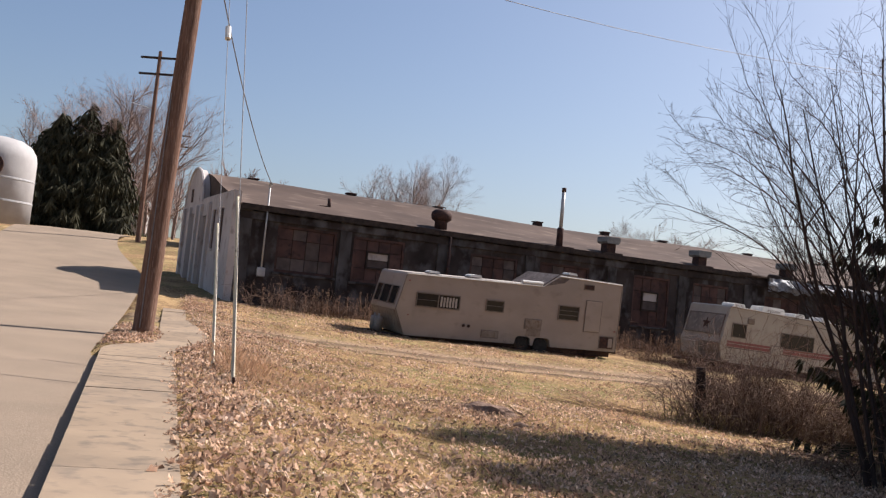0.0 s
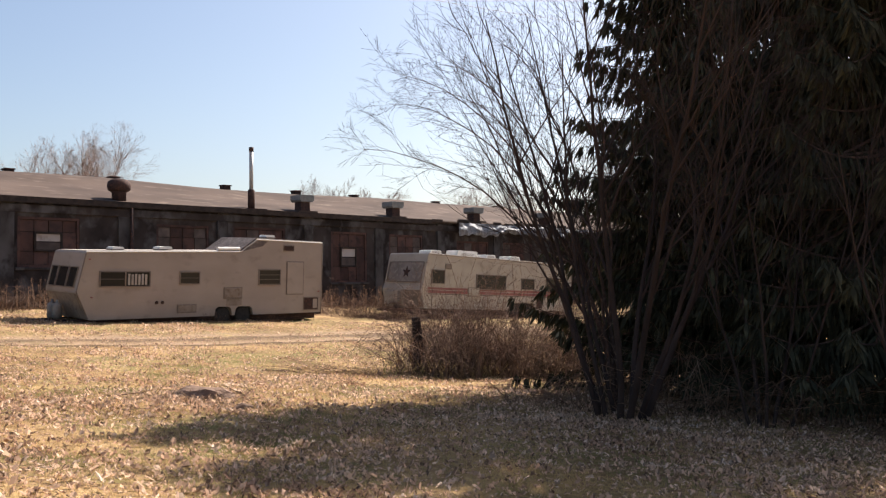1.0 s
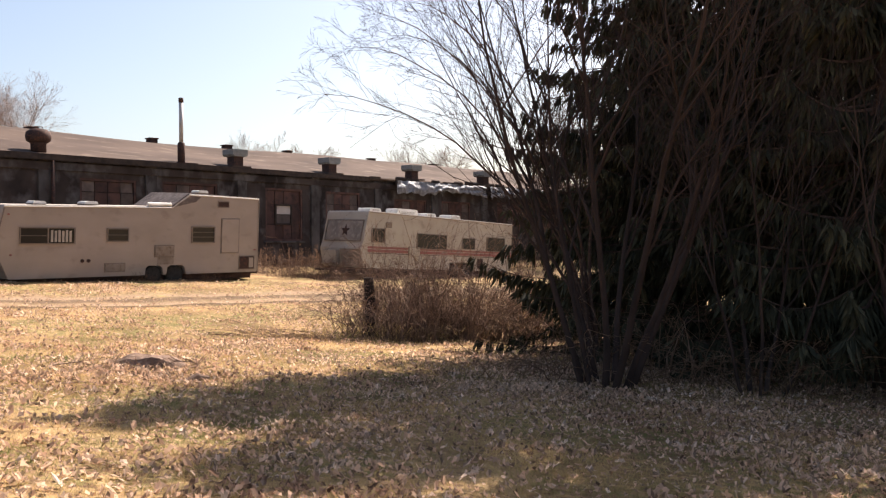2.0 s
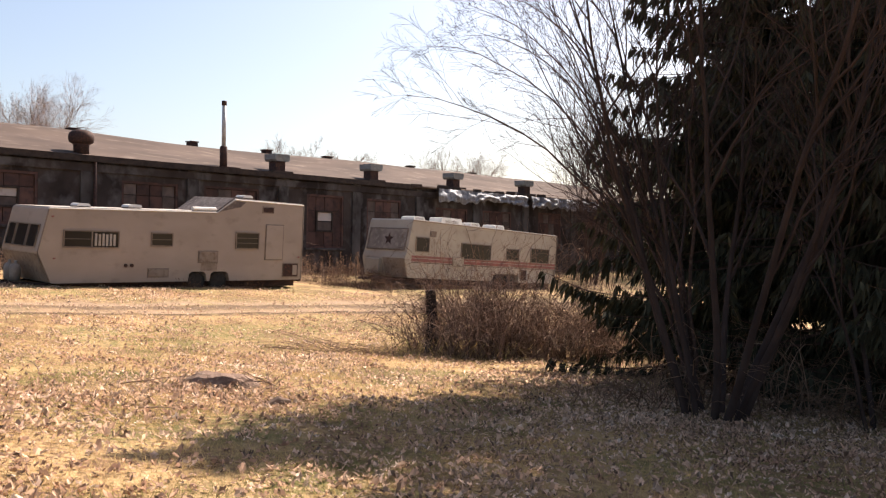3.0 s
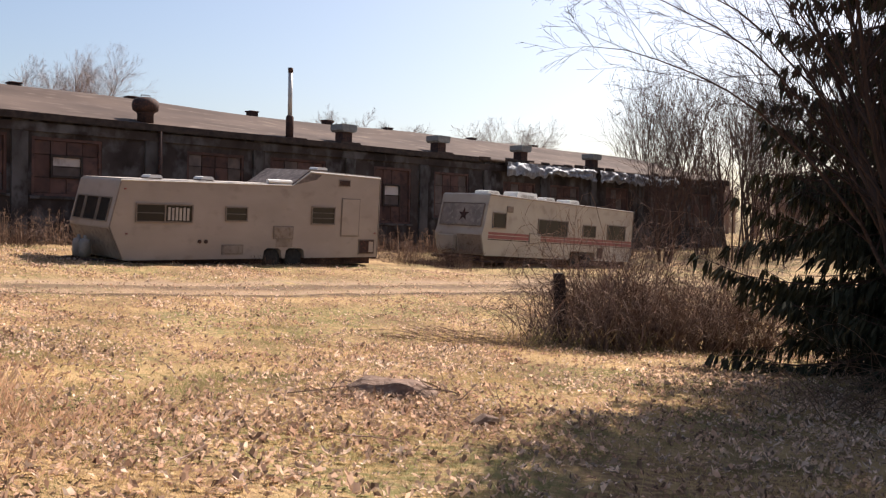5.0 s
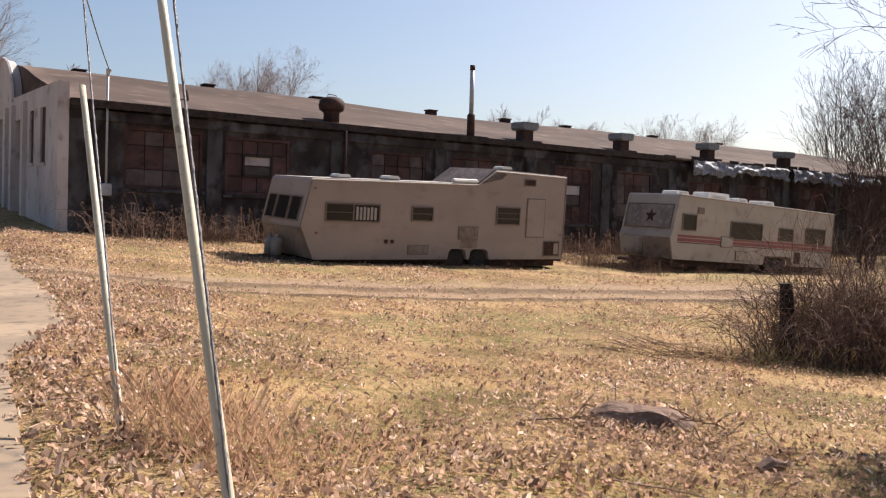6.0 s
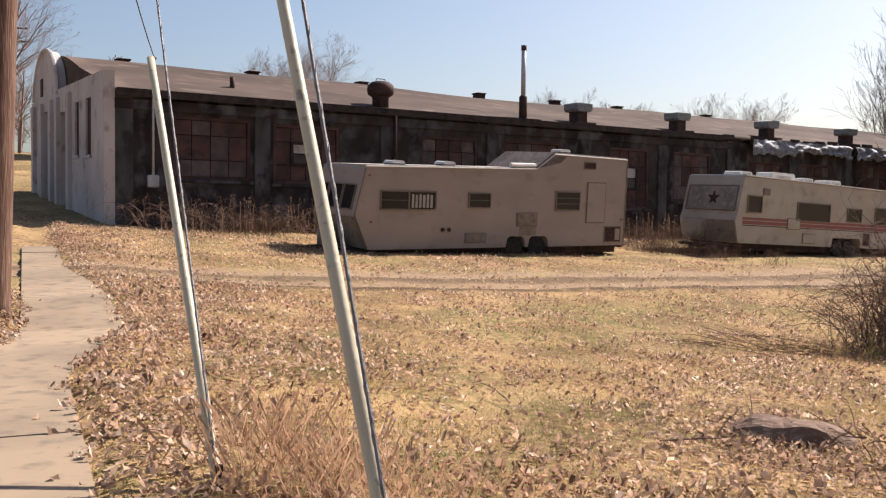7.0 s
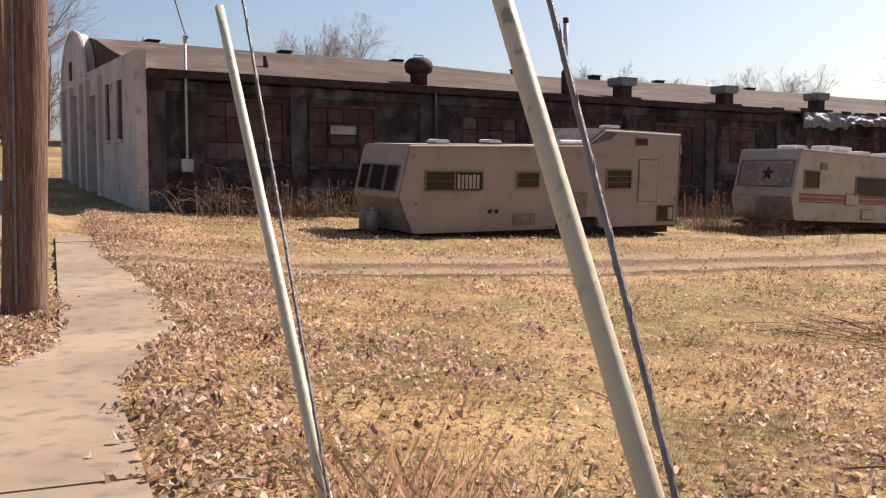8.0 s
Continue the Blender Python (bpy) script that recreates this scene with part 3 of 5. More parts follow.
def stack():
    t = on_roof("flue_stack", "tall thin metal flue with a rusted base on the roof edge", "chimney", 14.5, 0.35)
    part("base_pipe", Shape().lathe([(0.15, -0.1), (0.15, 0.8), (0.11, 0.86)], sides=14), M_RUST, t, smooth=True)
    part("flue", Shape().lathe([(0.085, 0.85), (0.085, 2.5)], sides=14), M_GALV, t, "bright galvanised flue pipe", smooth=True)
    part("cap", Shape().lathe([(0.1, 2.48), (0.1, 2.66), (0.0, 2.68)], sides=14), M_RUST, t, smooth=True)
    part("flashing", Shape().box(-0.35, 0.6, -0.3, 0.3, -0.1, 0.02), M_RUST, t)


def roof_pipe():
    t = on_roof("roof_pipe", "short bent rusty vent pipe low on the roof", "pipe", 4.15, 2.0)
    part("pipe", Shape().tube([(0, 0, -0.1), (0, 0, 0.4)], 0.08, 10), M_RUST, t, smooth=True)
    part("arm", Shape().tube([(-0.55, -0.1, 0.0), (0.0, 0, 0.06)], 0.045, 8), M_RUST, t)


def tarps():
    for u0, u1, drop, seed in ((26.3, 29.7, 1.0, 1), (29.4, 33.4, 0.72, 2), (33.8, 38.0, 0.9, 3), (38.0, 41.5, 0.6, 4)):
        sh = Shape()
        nu, nz = 44, 12
        verts = []
        for i in range(nu):
            for j in range(nz):
                u = u0 + (u1 - u0) * i / (nu - 1)
                fall = drop * (0.55 + 0.75 * abs(noise.noise((u * 0.7, seed * 3.1, 0))) + 0.25 * noise.noise((u * 2.6, seed, 2)))
                t = j / (nz - 1)
                verts.append((u + 0.1 * noise.noise((u, t * 3, seed)), -0.42 - 0.10 * math.sin(t * 2.4) - 0.16 * noise.noise((u * 1.8, t * 2.6, seed + 9)) - 0.05 * noise.noise((u * 6, t * 5, seed)), 4.3 - fall * t + 0.06 * noise.noise((u * 3, 0, seed))))
        faces = [(i * nz + j, (i + 1) * nz + j, (i + 1) * nz + j + 1, i * nz + j + 1) for i in range(nu - 1) for j in range(nz - 1)]
        thing("tarpaulin", "torn silver tarpaulin hanging from the broken eave", "tarpaulin", BUILD, "tarps on the eave", data=sh.add(verts, faces).mesh("tarpaulin", M_TARP, True))


def service_mast():
    t = thing("service_mast", "thin metal service conduit with meter on the wall", "conduit", BUILD)
    part("conduit", Shape().tube([(1.02, -0.16, 1.95), (1.02, -0.16, 5.15)], 0.035, 8), M_GALV, t, smooth=True)
    part("weatherhead", Shape().tube([(1.02, -0.16, 5.13), (1.02, -0.2, 5.28), (1.02, -0.32, 5.25)], [0.05, 0.07, 0.05], 8), M_GALV, t)
    part("meter", Shape().box(0.86, 1.16, -0.24, -0.10, 1.7, 2.05, bevel=0.03), M_GALV, t, "grey electric meter box")
    d = thing("downspout", "black drainpipe on the dark wall", "pipe", BUILD)
    part("pipe", Shape().tube([(8.85, -0.18, 0.3), (8.85, -0.18, 4.3)], 0.07, 8), M_RUST, d, smooth=True)


roof_fan(8.6)
square_vents()
ridge_boxes()
stack()
roof_pipe()
tarps()
service_mast()


# ---- trailers ----
def rounded(outline, r=0.08, n=3):
    out = []
    k = len(outline)
    for i, (x, z) in enumerate(outline):
        p, a, b = Vector((x, z)), Vector(outline[i - 1]), Vector(outline[(i + 1) % k])
        da, db = (a - p), (b - p)
        ra = min(r, da.length * 0.4, db.length * 0.4)
        s, e = p + da.normalized() * ra, p + db.normalized() * ra
        for j in range(n + 1):
            t = j / n
            q = s * (1 - t) ** 2 + p * 2 * t * (1 - t) + e * t * t
            out.append((q.x, q.y))
    return out


def side_window(t, x0, x1, z0, z1, louvres=True, curtain=0.0):
    win = part("window", Shape().box(x0, x1, -0.012, -0.004, z0, z1), M_GLASS, t, "dark dusty window")
    f, w = Shape(), 0.035
    f.box(x0 - w, x1 + w, -0.035, -0.003, z1, z1 + w).box(x0 - w, x1 + w, -0.035, -0.003, z0 - w, z0)
    f.box(x0 - w, x0, -0.035, -0.003, z0, z1).box(x1, x1 + w, -0.035, -0.003, z0, z1)
    part("window_frame", f, M_ALU, win)
    if louvres:
        n = 3 if (z1 - z0) > 0.45 else 2
        xe = x1 - curtain
        for i in range(1, n):
            z = z0 + (z1 - z0) * i / n
            part("louvre_bar", Shape().box(x0, xe, -0.028, -0.014, z - 0.012, z + 0.012), M_LOUVRE, win)
    if curtain:
        part("mullion", Shape().box(x1 - curtain - 0.04, x1 - curtain, -0.03, -0.013, z0, z1), M_ALU, win)
        k = 6
        for i in range(k):
            a = x1 - curtain + 0.06 + i * (curtain - 0.1) / k
            part("blind_slat", Shape().box(a, a + curtain / k * 0.55, -0.026, -0.014, z0 + 0.03, z1 - 0.05 - 0.02 * (i % 2)), M_BEIGE_ROOF, win)
    return win


def hatch(t, name, x0, x1, z0, z1, m, label=""):
    h = part(name, Shape().box(x0, x1, -0.03, -0.003, z0, z1, bevel=0.008), m, t, label)
    f, w = Shape(), 0.03
    f.box(x0 - w, x1 + w, -0.022, -0.003, z1 + 0.002, z1 + w).box(x0 - w, x1 + w, -0.022, -0.003, z0 - w, z0 - 0.002)
    f.box(x0 - w, x0 - 0.002, -0.022, -0.003, z0, z1).box(x1 + 0.002, x1 + w, -0.022, -0.003, z0, z1)
    part("hatch_trim", f, M_ALU, h)
    return h


def wheel(t, x, z, r=0.31):
    tyre = [(r * 0.62, 0.0), (r * 0.95, 0.0), (r, 0.04), (r, 0.16), (r * 0.95, 0.2), (r * 0.62, 0.2)]
    at = Matrix.Translation((x, 0.08, z)) @ Matrix.Rotation(radians(-90), 4, "X")
    w = part("wheel", Shape().lathe([(0.05, 0.05), (r * 0.6, 0.02), (r * 0.62, 0.15)], sides=18), M_RUST, t, at=at)
    part("tyre", Shape().lathe(tyre, sides=22), M_TYRE, w, smooth=True)


def roof_dome(t, x, y, z, r=0.2):
    d = part("roof_vent", Shape().box(x - r, x + r, y - r, y + r, z - 0.08, z + 0.05, bevel=0.02), M_ALU, t)
    part("lid", Shape().prism(rounded([(x - r * 1.1, z + 0.05), (x + r * 1.1, z + 0.05), (x + r * 0.75, z + 0.13), (x - r * 0.75, z + 0.13)], 0.04), y - r * 1.1, y + r * 1.1), M_WHITE, d, "white vent lid")


def propane(t, x, y, z):
    b = part("propane_bottle", Shape().lathe([(0.10, 0), (0.15, 0.04), (0.155, 0.38), (0.12, 0.47), (0.04, 0.5), (0.04, 0.58)], (x, y, z), 16), M_COVER, t, "dirty white propane bottle", smooth=True)
    return b


def trailer_one():
    m = BUILD @ Matrix.Translation((4.45, -6.0, 0.0)) @ Matrix.Rotation(radians(3.0), 4, "X")
    t = thing("travel_trailer", "abandoned beige travel trailer with raised rear roof, sunk in weeds", "trailer", m)
    wells = [(5.98, 0.17), (5.93, 0.40), (5.83, 0.47), (5.38, 0.47), (5.28, 0.40), (5.24, 0.17), (5.14, 0.17), (5.1, 0.40), (5.0, 0.47), (4.6, 0.47), (4.5, 0.40), (4.46, 0.17)]
    nose = rounded([(0.12, 0.16), (8.9, 0.18), (8.9, 2.74), (6.05, 2.80), (5.42, 2.36), (0.0, 2.26), (-0.28, 1.02)], 0.07)
    body = []
    for p in nose:
        body.append(p)
    # wheel wells let into the lower edge
    cut = [i for i, p in enumerate(body) if p[1] < 0.3 and p[0] < 1][-1]
    side = body[:cut + 1] + list(reversed(wells)) + body[cut + 1:]
    sh = Shape().prism(side, 0.0, 2.28)
    part("body", sh, M_BEIGE, t, "chalky beige sheet-metal body")
    part("chassis", Shape().box(0.4, 8.8, 0.25, 2.2, -0.05, 0.17), M_RUST, t)
    part("well_lining", Shape().box(4.4, 6.05, 0.32, 0.36, 0.0, 0.5), M_DARKWOOD, t)
    part("roof_skin", Shape().prism([(0.06, 2.255), (5.38, 2.352), (5.38, 2.372), (0.06, 2.285)], 0.04, 2.26), M_BEIGE_ROOF, t)
    part("raised_roof", Shape().prism([(6.06, 2.80), (8.85, 2.742), (8.85, 2.772), (6.06, 2.832)], 0.03, 2.25), M_BEIGE_ROOF, t, "dirty grey raised roof")
    part("roof_slope", Shape().prism([(5.42, 2.365), (6.055, 2.802), (6.04, 2.84), (5.38, 2.39)], -0.004, 2.28), M_MEMBRANE, t, "dark membrane on the roof step")
    part("step_patch", Shape().prism([(5.5, 2.37), (6.3, 2.55), (6.5, 2.72), (6.1, 2.74)], -0.006, -0.001), M_MEMBRANE, t, "dark stain below the roof step")
    edge = Shape()
    edge.tube([(0.0, -0.012, 2.245), (5.42, -0.012, 2.345), (6.05, -0.012, 2.78), (8.88, -0.012, 2.725)], 0.022, 5)
    part("roof_trim", edge, M_WHITE, t)
    part("corner_trim", Shape().tube([(8.89, -0.008, 0.2), (8.89, -0.008, 2.7)], 0.018, 5), M_ALU, t)
    part("corner_trim", Shape().tube([(0.01, -0.008, 2.2), (-0.27, -0.008, 1.03), (0.11, -0.008, 0.2)], 0.018, 5), M_ALU, t)
    side_window(t, 0.47, 2.08, 1.2, 1.63, True, 0.78)
    side_window(t, 3.17, 3.84, 1.27, 1.62)
    side_window(t, 6.19, 7.04, 1.23, 1.71)
    hatch(t, "upper_door", 7.36, 8.04, 0.87, 2.0, M_BEIGE, "closed beige side door")
    part("dent_patch", Shape().box(4.9, 5.5, -0.005, -0.001, 0.5, 0.76), M_STAIN, t, "rust-stained patch")
    hatch(t, "small_vent", 7.2, 7.6, 2.42, 2.58, M_RUST, "dark small vent")
    hatch(t, "fridge_panel", 4.82, 5.48, 0.77, 1.1, M_STAIN, "rusty mesh panel")
    hatch(t, "access_panel", 3.1, 3.74, 0.33, 0.55, M_STAIN, "brown access panel")
    h = hatch(t, "storage_hatch", 8.12, 8.72, 0.3, 0.72, M_RUST, "dark storage hatch")
    part("hatch_flap", Shape().box(8.5, 8.68, -0.045, -0.031, 0.34, 0.68), M_BEIGE, h)
    for x in (2.35, 2.55):
        p = part("port", Shape().tube([(x, -0.03, 0.66), (x, 0.0, 0.66)], 0.055, 12), M_RUST, t, "round black port")
    for x, z in ((0.12, 2.02), (0.2, 0.86), (8.75, 0.95)):
        part("marker_lamp", Shape().box(x - 0.03, x + 0.03, -0.03, -0.002, z - 0.02, z + 0.02, bevel=0.008), M_STRIPE, t)
    # sloping front windows, one wide and two beside it
    xf = lambda z: -0.28 * (2.26 - z) / 1.24 - 0.012
    for y0, y1 in ((0.2, 0.78), (0.86, 1.56), (1.64, 2.12)):
        w = part("front_window", Shape().add([(xf(1.78), y0, 1.78), (xf(1.78), y1, 1.78), (xf(1.16), y1, 1.16), (xf(1.16), y0, 1.16)], [(0, 1, 2, 3)]), M_GLASS, t, "dark sloping front window")
        f = Shape()
        for p, q in (((y0, 1.78), (y1, 1.78)), ((y1, 1.78), (y1, 1.16)), ((y1, 1.16), (y0, 1.16)), ((y0, 1.16), (y0, 1.78))):
            f.tube([(xf(p[1]) - 0.008, *p), (xf(q[1]) - 0.008, *q)], 0.022, 4)
        part("window_frame", f, M_ALU, w)
    part("nose_skirt", Shape().add([(-0.285, 0.02, 0.98), (-0.285, 2.26, 0.98), (0.09, 2.26, 0.2), (0.09, 0.02, 0.2)], [(0, 1, 2, 3)]), M_STAIN, t, "darker lower front panel")
    part("tongue", Shape().tube([(0.3, 0.4, 0.1), (-1.3, 1.2, 0.12)], 0.05, 6).tube([(0.3, 2.0, 0.1), (-1.3, 1.2, 0.12)], 0.05, 6), M_RUST, t)
    propane(t, -0.42, 1.0, 0.16)
    propane(t, -0.42, 1.38, 0.16)
    for x in (4.82, 5.62):
        wheel(t, x, 0.16)
    for x, z in ((1.35, 2.29), (2.95, 2.32), (3.4, 2.33)):
        roof_dome(t, x, 0.9 if x < 3.2 else 1.6, z)
    roof_dome(t, 7.2, 1.1, 2.83)
    part("awning_roll", Shape().tube([(4.55, 0.06, 2.42), (5.4, 0.06, 2.43)], 0.07, 8), M_WHITE, t, "rolled white awning")
    part("bumper", Shape().box(8.93, 9.05, 0.2, 2.2, 0.1, 0.2), M_RUST, t)


def star(parent, y0, z0, r, x_at):
    sh = Shape()
    ring = []
    for i in range(10):
        rr = r if i % 2 == 0 else r * 0.42
        a = math.pi / 2 + i * math.pi / 5
        y, z = y0 + rr * math.cos(a), z0 + rr * math.sin(a)
        ring.append((x_at(z), y, z))
    c = (x_at(z0) - 0.006, y0, z0)
    sh.add(ring + [c], [((i + 1) % 10, i, 10) for i in range(10)])
    part("star", sh, M_RUST, parent, "dark five-pointed star")


def trailer_two():
    m = BUILD @ Matrix.Translation((18.75, -6.0, 0.08)) @ Matrix.Rotation(radians(2.1), 4, "Y") @ Matrix.Rotation(radians(1.5), 4, "X")
    t = thing("travel_trailer", "abandoned cream travel trailer with faded red stripes and roof units", "trailer", m)
    L = 9.5
    outline = rounded([(-0.15, 0.1), (5.0, 0.08), (5.05, 0.42), (6.75, 0.42), (6.8, 0.08), (L, 0.08), (L, 2.28), (0.0, 2.36), (-0.26, 1.08), (-0.36, 0.85)], 0.06)
    part("body", Shape().prism(outline, 0.0, 2.4), M_CREAM, t, "cream sheet-metal body")
    part("chassis", Shape().box(0.0, L - 0.1, 0.25, 2.2, -0.15, 0.1), M_RUST, t)
    part("roof_skin", Shape().prism([(0.05, 2.357), (L - 0.02, 2.275), (L - 0.02, 2.305), (0.05, 2.385)], 0.02, 2.38), M_WHITE, t)
    part("roof_trim", Shape().tube([(0.0, -0.01, 2.34), (L, -0.01, 2.26)], 0.022, 5), M_STAIN, t)
    for z, w in ((0.93, 0.045), (0.80, 0.06)):
        part("stripe", Shape().box(0.0, 2.35, -0.006, -0.001, z - w, z + w), M_STRIPE, t, "faded red stripe")
        part("stripe", Shape().box(3.1, L - 0.05, -0.006, -0.001, z - w, z + w), M_STRIPE, t, "faded red stripe")
    part("stripe", Shape().box(0.0, L - 0.05, -0.005, -0.001, 0.69, 0.715), M_RUST, t, "thin dark stripe")
    side_window(t, 0.22, 0.92, 1.16, 1.68, False)
    side_window(t, 2.9, 4.75, 0.98, 1.58, False)
    side_window(t, 5.85, 6.7, 1.05, 1.5, False)
    side_window(t, 7.6, 8.9, 1.0, 1.6, False)
    hatch(t, "access_panel", 2.4, 3.05, 0.66, 1.0, M_CREAM)
    hatch(t, "access_panel", 3.3, 3.95, 0.2, 0.5, M_CREAM)
    hatch(t, "small_vent", 1.0, 1.3, 1.78, 1.95, M_STAIN)
    hatch(t, "rear_hatch", 6.95, 7.3, 0.2, 0.62, M_RUST, "dark storage hatch")
    for x in (5.5, 6.3):
        wheel(t, x, 0.06)
    for x, w, h, y in ((1.6, 0.75, 0.24, 1.6), (3.15, 1.35, 0.3, 1.2), (5.0, 0.7, 0.24, 1.5), (6.55, 0.75, 0.26, 1.4)):
        z = 2.36 - 0.0084 * x
        u = part("roof_unit", Shape().prism(rounded([(x - w / 2, z), (x + w / 2, z), (x + w / 2 - 0.08, z + h), (x - w / 2 + 0.08, z + h)], 0.07), y - 0.36, y + 0.36), M_WHITE, t, "white plastic roof unit", smooth=False)
        for i in range(4):
            part("grille_bar", Shape().box(x - w * 0.3, x + w * 0.3, y - 0.372, y - 0.362, z + 0.05 + i * 0.04, z + 0.065 + i * 0.04), M_ALU, u)
    # front: covered window with a star, lower locker
    xs = lambda z: -0.26 * (2.36 - z) / 1.28
    panel = Shape().add([(xs(1.98) - 0.03, 0.18, 1.98), (xs(1.98) - 0.03, 2.22, 1.98), (xs(1.2) - 0.03, 2.22, 1.2), (xs(1.2) - 0.03, 0.18, 1.2),
                         (xs(1.98) - 0.002, 0.18, 1.98), (xs(1.98) - 0.002, 2.22, 1.98), (xs(1.2) - 0.002, 2.22, 1.2), (xs(1.2) - 0.002, 0.18, 1.2)],
                        [(0, 1, 2, 3), (4, 5, 1, 0), (5, 6, 2, 1), (6, 7, 3, 2), (7, 4, 0, 3)])
    pn = part("window_cover", panel, M_COVER, t, "pale window cover bearing a dark star")
    f = Shape()
    for a, b in (((0.15, 2.0), (2.25, 2.0)), ((2.25, 2.0), (2.25, 1.17)), ((2.25, 1.17), (0.15, 1.17)), ((0.15, 1.17), (0.15, 2.0))):
        f.tube([(xs(a[1]) - 0.03, *a), (xs(b[1]) - 0.03, *b)], 0.024, 4)
    part("cover_frame", f, M_ALU, pn)
    part("rust_panel", Shape().add([(-0.372, 0.04, 0.84), (-0.372, 1.22, 0.84), (-0.172, 1.22, 0.13), (-0.172, 0.04, 0.13)], [(0, 1, 2, 3)]), M_STAIN, t, "rust-brown lower front panel")
    star(pn, 1.1, 1.58, 0.27, lambda z: xs(z) - 0.045)
    part("front_locker", Shape().box(-0.5, -0.3, 1.3, 2.1, 0.2, 0.8, bevel=0.03), M_CREAM, t, "cream gas locker door")
    part("tongue", Shape().tube([(0.0, 0.4, 0.02), (-1.6, 1.2, 0.0)], 0.05, 6).tube([(0.0, 2.0, 0.02), (-1.6, 1.2, 0.0)], 0.05, 6), M_RUST, t)
    part("jack", Shape().tube([(0.9, 0.3, -0.35), (0.9, 0.3, 0.1)], 0.035, 6), M_RUST, t)
    part("jack", Shape().tube([(-0.1, 1.9, -0.35), (-0.1, 1.9, 0.11)], 0.035, 6), M_RUST, t)
    part("corner_trim", Shape().tube([(L - 0.01, -0.008, 0.1), (L - 0.01, -0.008, 2.25)], 0.02, 5), M_ALU, t)


trailer_one()
trailer_two()


# ---- poles and wires ----
def utility_pole():
    base = Vector((-7.03, 17.35, land(-7.03, 17.35) - 0.15))
    lean = Vector((0.030, 0.014, 1.0))
    t = thing("utility_pole", "thick weathered brown wooden utility pole with a ground cable", "utility pole", Matrix.Translation(base))
    sh = Shape()
    n, sides = 40, 22
    pts = [lean * (12.5 * i / n) for i in range(n + 1)]
    sh.tube(pts, [0.205 - 0.0055 * (12.5 * i / n) + (0.02 if i == 0 else 0) for i in range(n + 1)], sides)
    part("shaft", sh, M_POLE, t, smooth=True)
    part("ground_cable", Shape().tube([Vector((0.03, -0.207, 0.3)) + lean * h * 1.0 + Vector((-0.02 * h, 0.004 * h, 0)) for h in [0.25 * k for k in range(20)]], 0.012, 5), M_STRAND, t)
    return base, lean


POLE_BASE, POLE_LEAN = utility_pole()


def guy(base, guard_dir, strand_dir, guard_top):
    b, g, s = Vector((*base, land(*base))), Vector((*guard_dir, 1)), Vector((*strand_dir, 1))
    t = thing("guy_wire", "leaning guy wire with a yellowed plastic guard", "guy wire", Matrix.Translation(b), "guy wires of the pole")
    off = Vector((0, 0, 0))
    n = 14
    part("guard", Shape().tube([g * (-0.1 + (guard_top + 0.1) * i / n) for i in range(n + 1)], [0.021 + 0.003 * (1 - i / n) for i in range(n + 1)], 12), M_GUARD, t, "pale yellow plastic guard", smooth=True)
    part("strand", Shape().tube([s * h for h in (-0.1, 2, 5, 9, 13)], 0.0065, 6), M_STRAND, t)
    # the twist of the strand shows as a thin second wire wound on the first
    turns = []
    for i in range(220):
        h = -0.1 + 4.0 * i / 220
        turns.append(s * h + Vector((0.005 * math.cos(i * 0.9), 0.005 * math.sin(i * 0.9), 0)))
    part("winding", Shape().tube(turns, 0.0035, 4), M_STRAND, t)
    part("insulator", Shape().tube([s * 5.2, s * 5.42], 0.05, 8), M_WHITE, t, "white strain insulator")
    part("anchor", Shape().tube([(0.0, 0.0, -0.3), (0.0, 0.0, 0.12)], 0.02, 6), M_RUST, t)


guy((-2.475, 9.8), (-0.250, 0.462), (-0.205, 0.362), 2.3)
guy((-3.34, 11.46), (-0.346, 0.712), (-0.247, 0.475), 2.08)


def wire(a, b, sag, r=0.012, label="thin black overhead wire"):
    a, b = Vector(a), Vector(b)
    pts = [a.lerp(b, i / 24) - Vector((0, 0, sag * 4 * (i / 24) * (1 - i / 24))) for i in range(25)]
    thing("overhead_wire", label, "wire", data=Shape().tube(pts, r, 5).mesh("overhead_wire", M_STRAND))


pole_at = lambda h: POLE_BASE + POLE_LEAN * h
wire(pole_at(9.0), plan(1.02, -0.3, 5.25), 0.55, 0.016, "drooping service wire from pole to factory")


# ---- trees and brush ----
def wander(rnd, p, d, length, steps, bend, lift):
    pts, d = [Vector(p)], Vector(d).normalized()
    for i in range(steps):
        d = (d + Vector((rnd.gauss(0, bend), rnd.gauss(0, bend), rnd.gauss(0, bend) + lift))).normalized()
        pts.append(pts[-1] + d * (length / steps))
    return pts


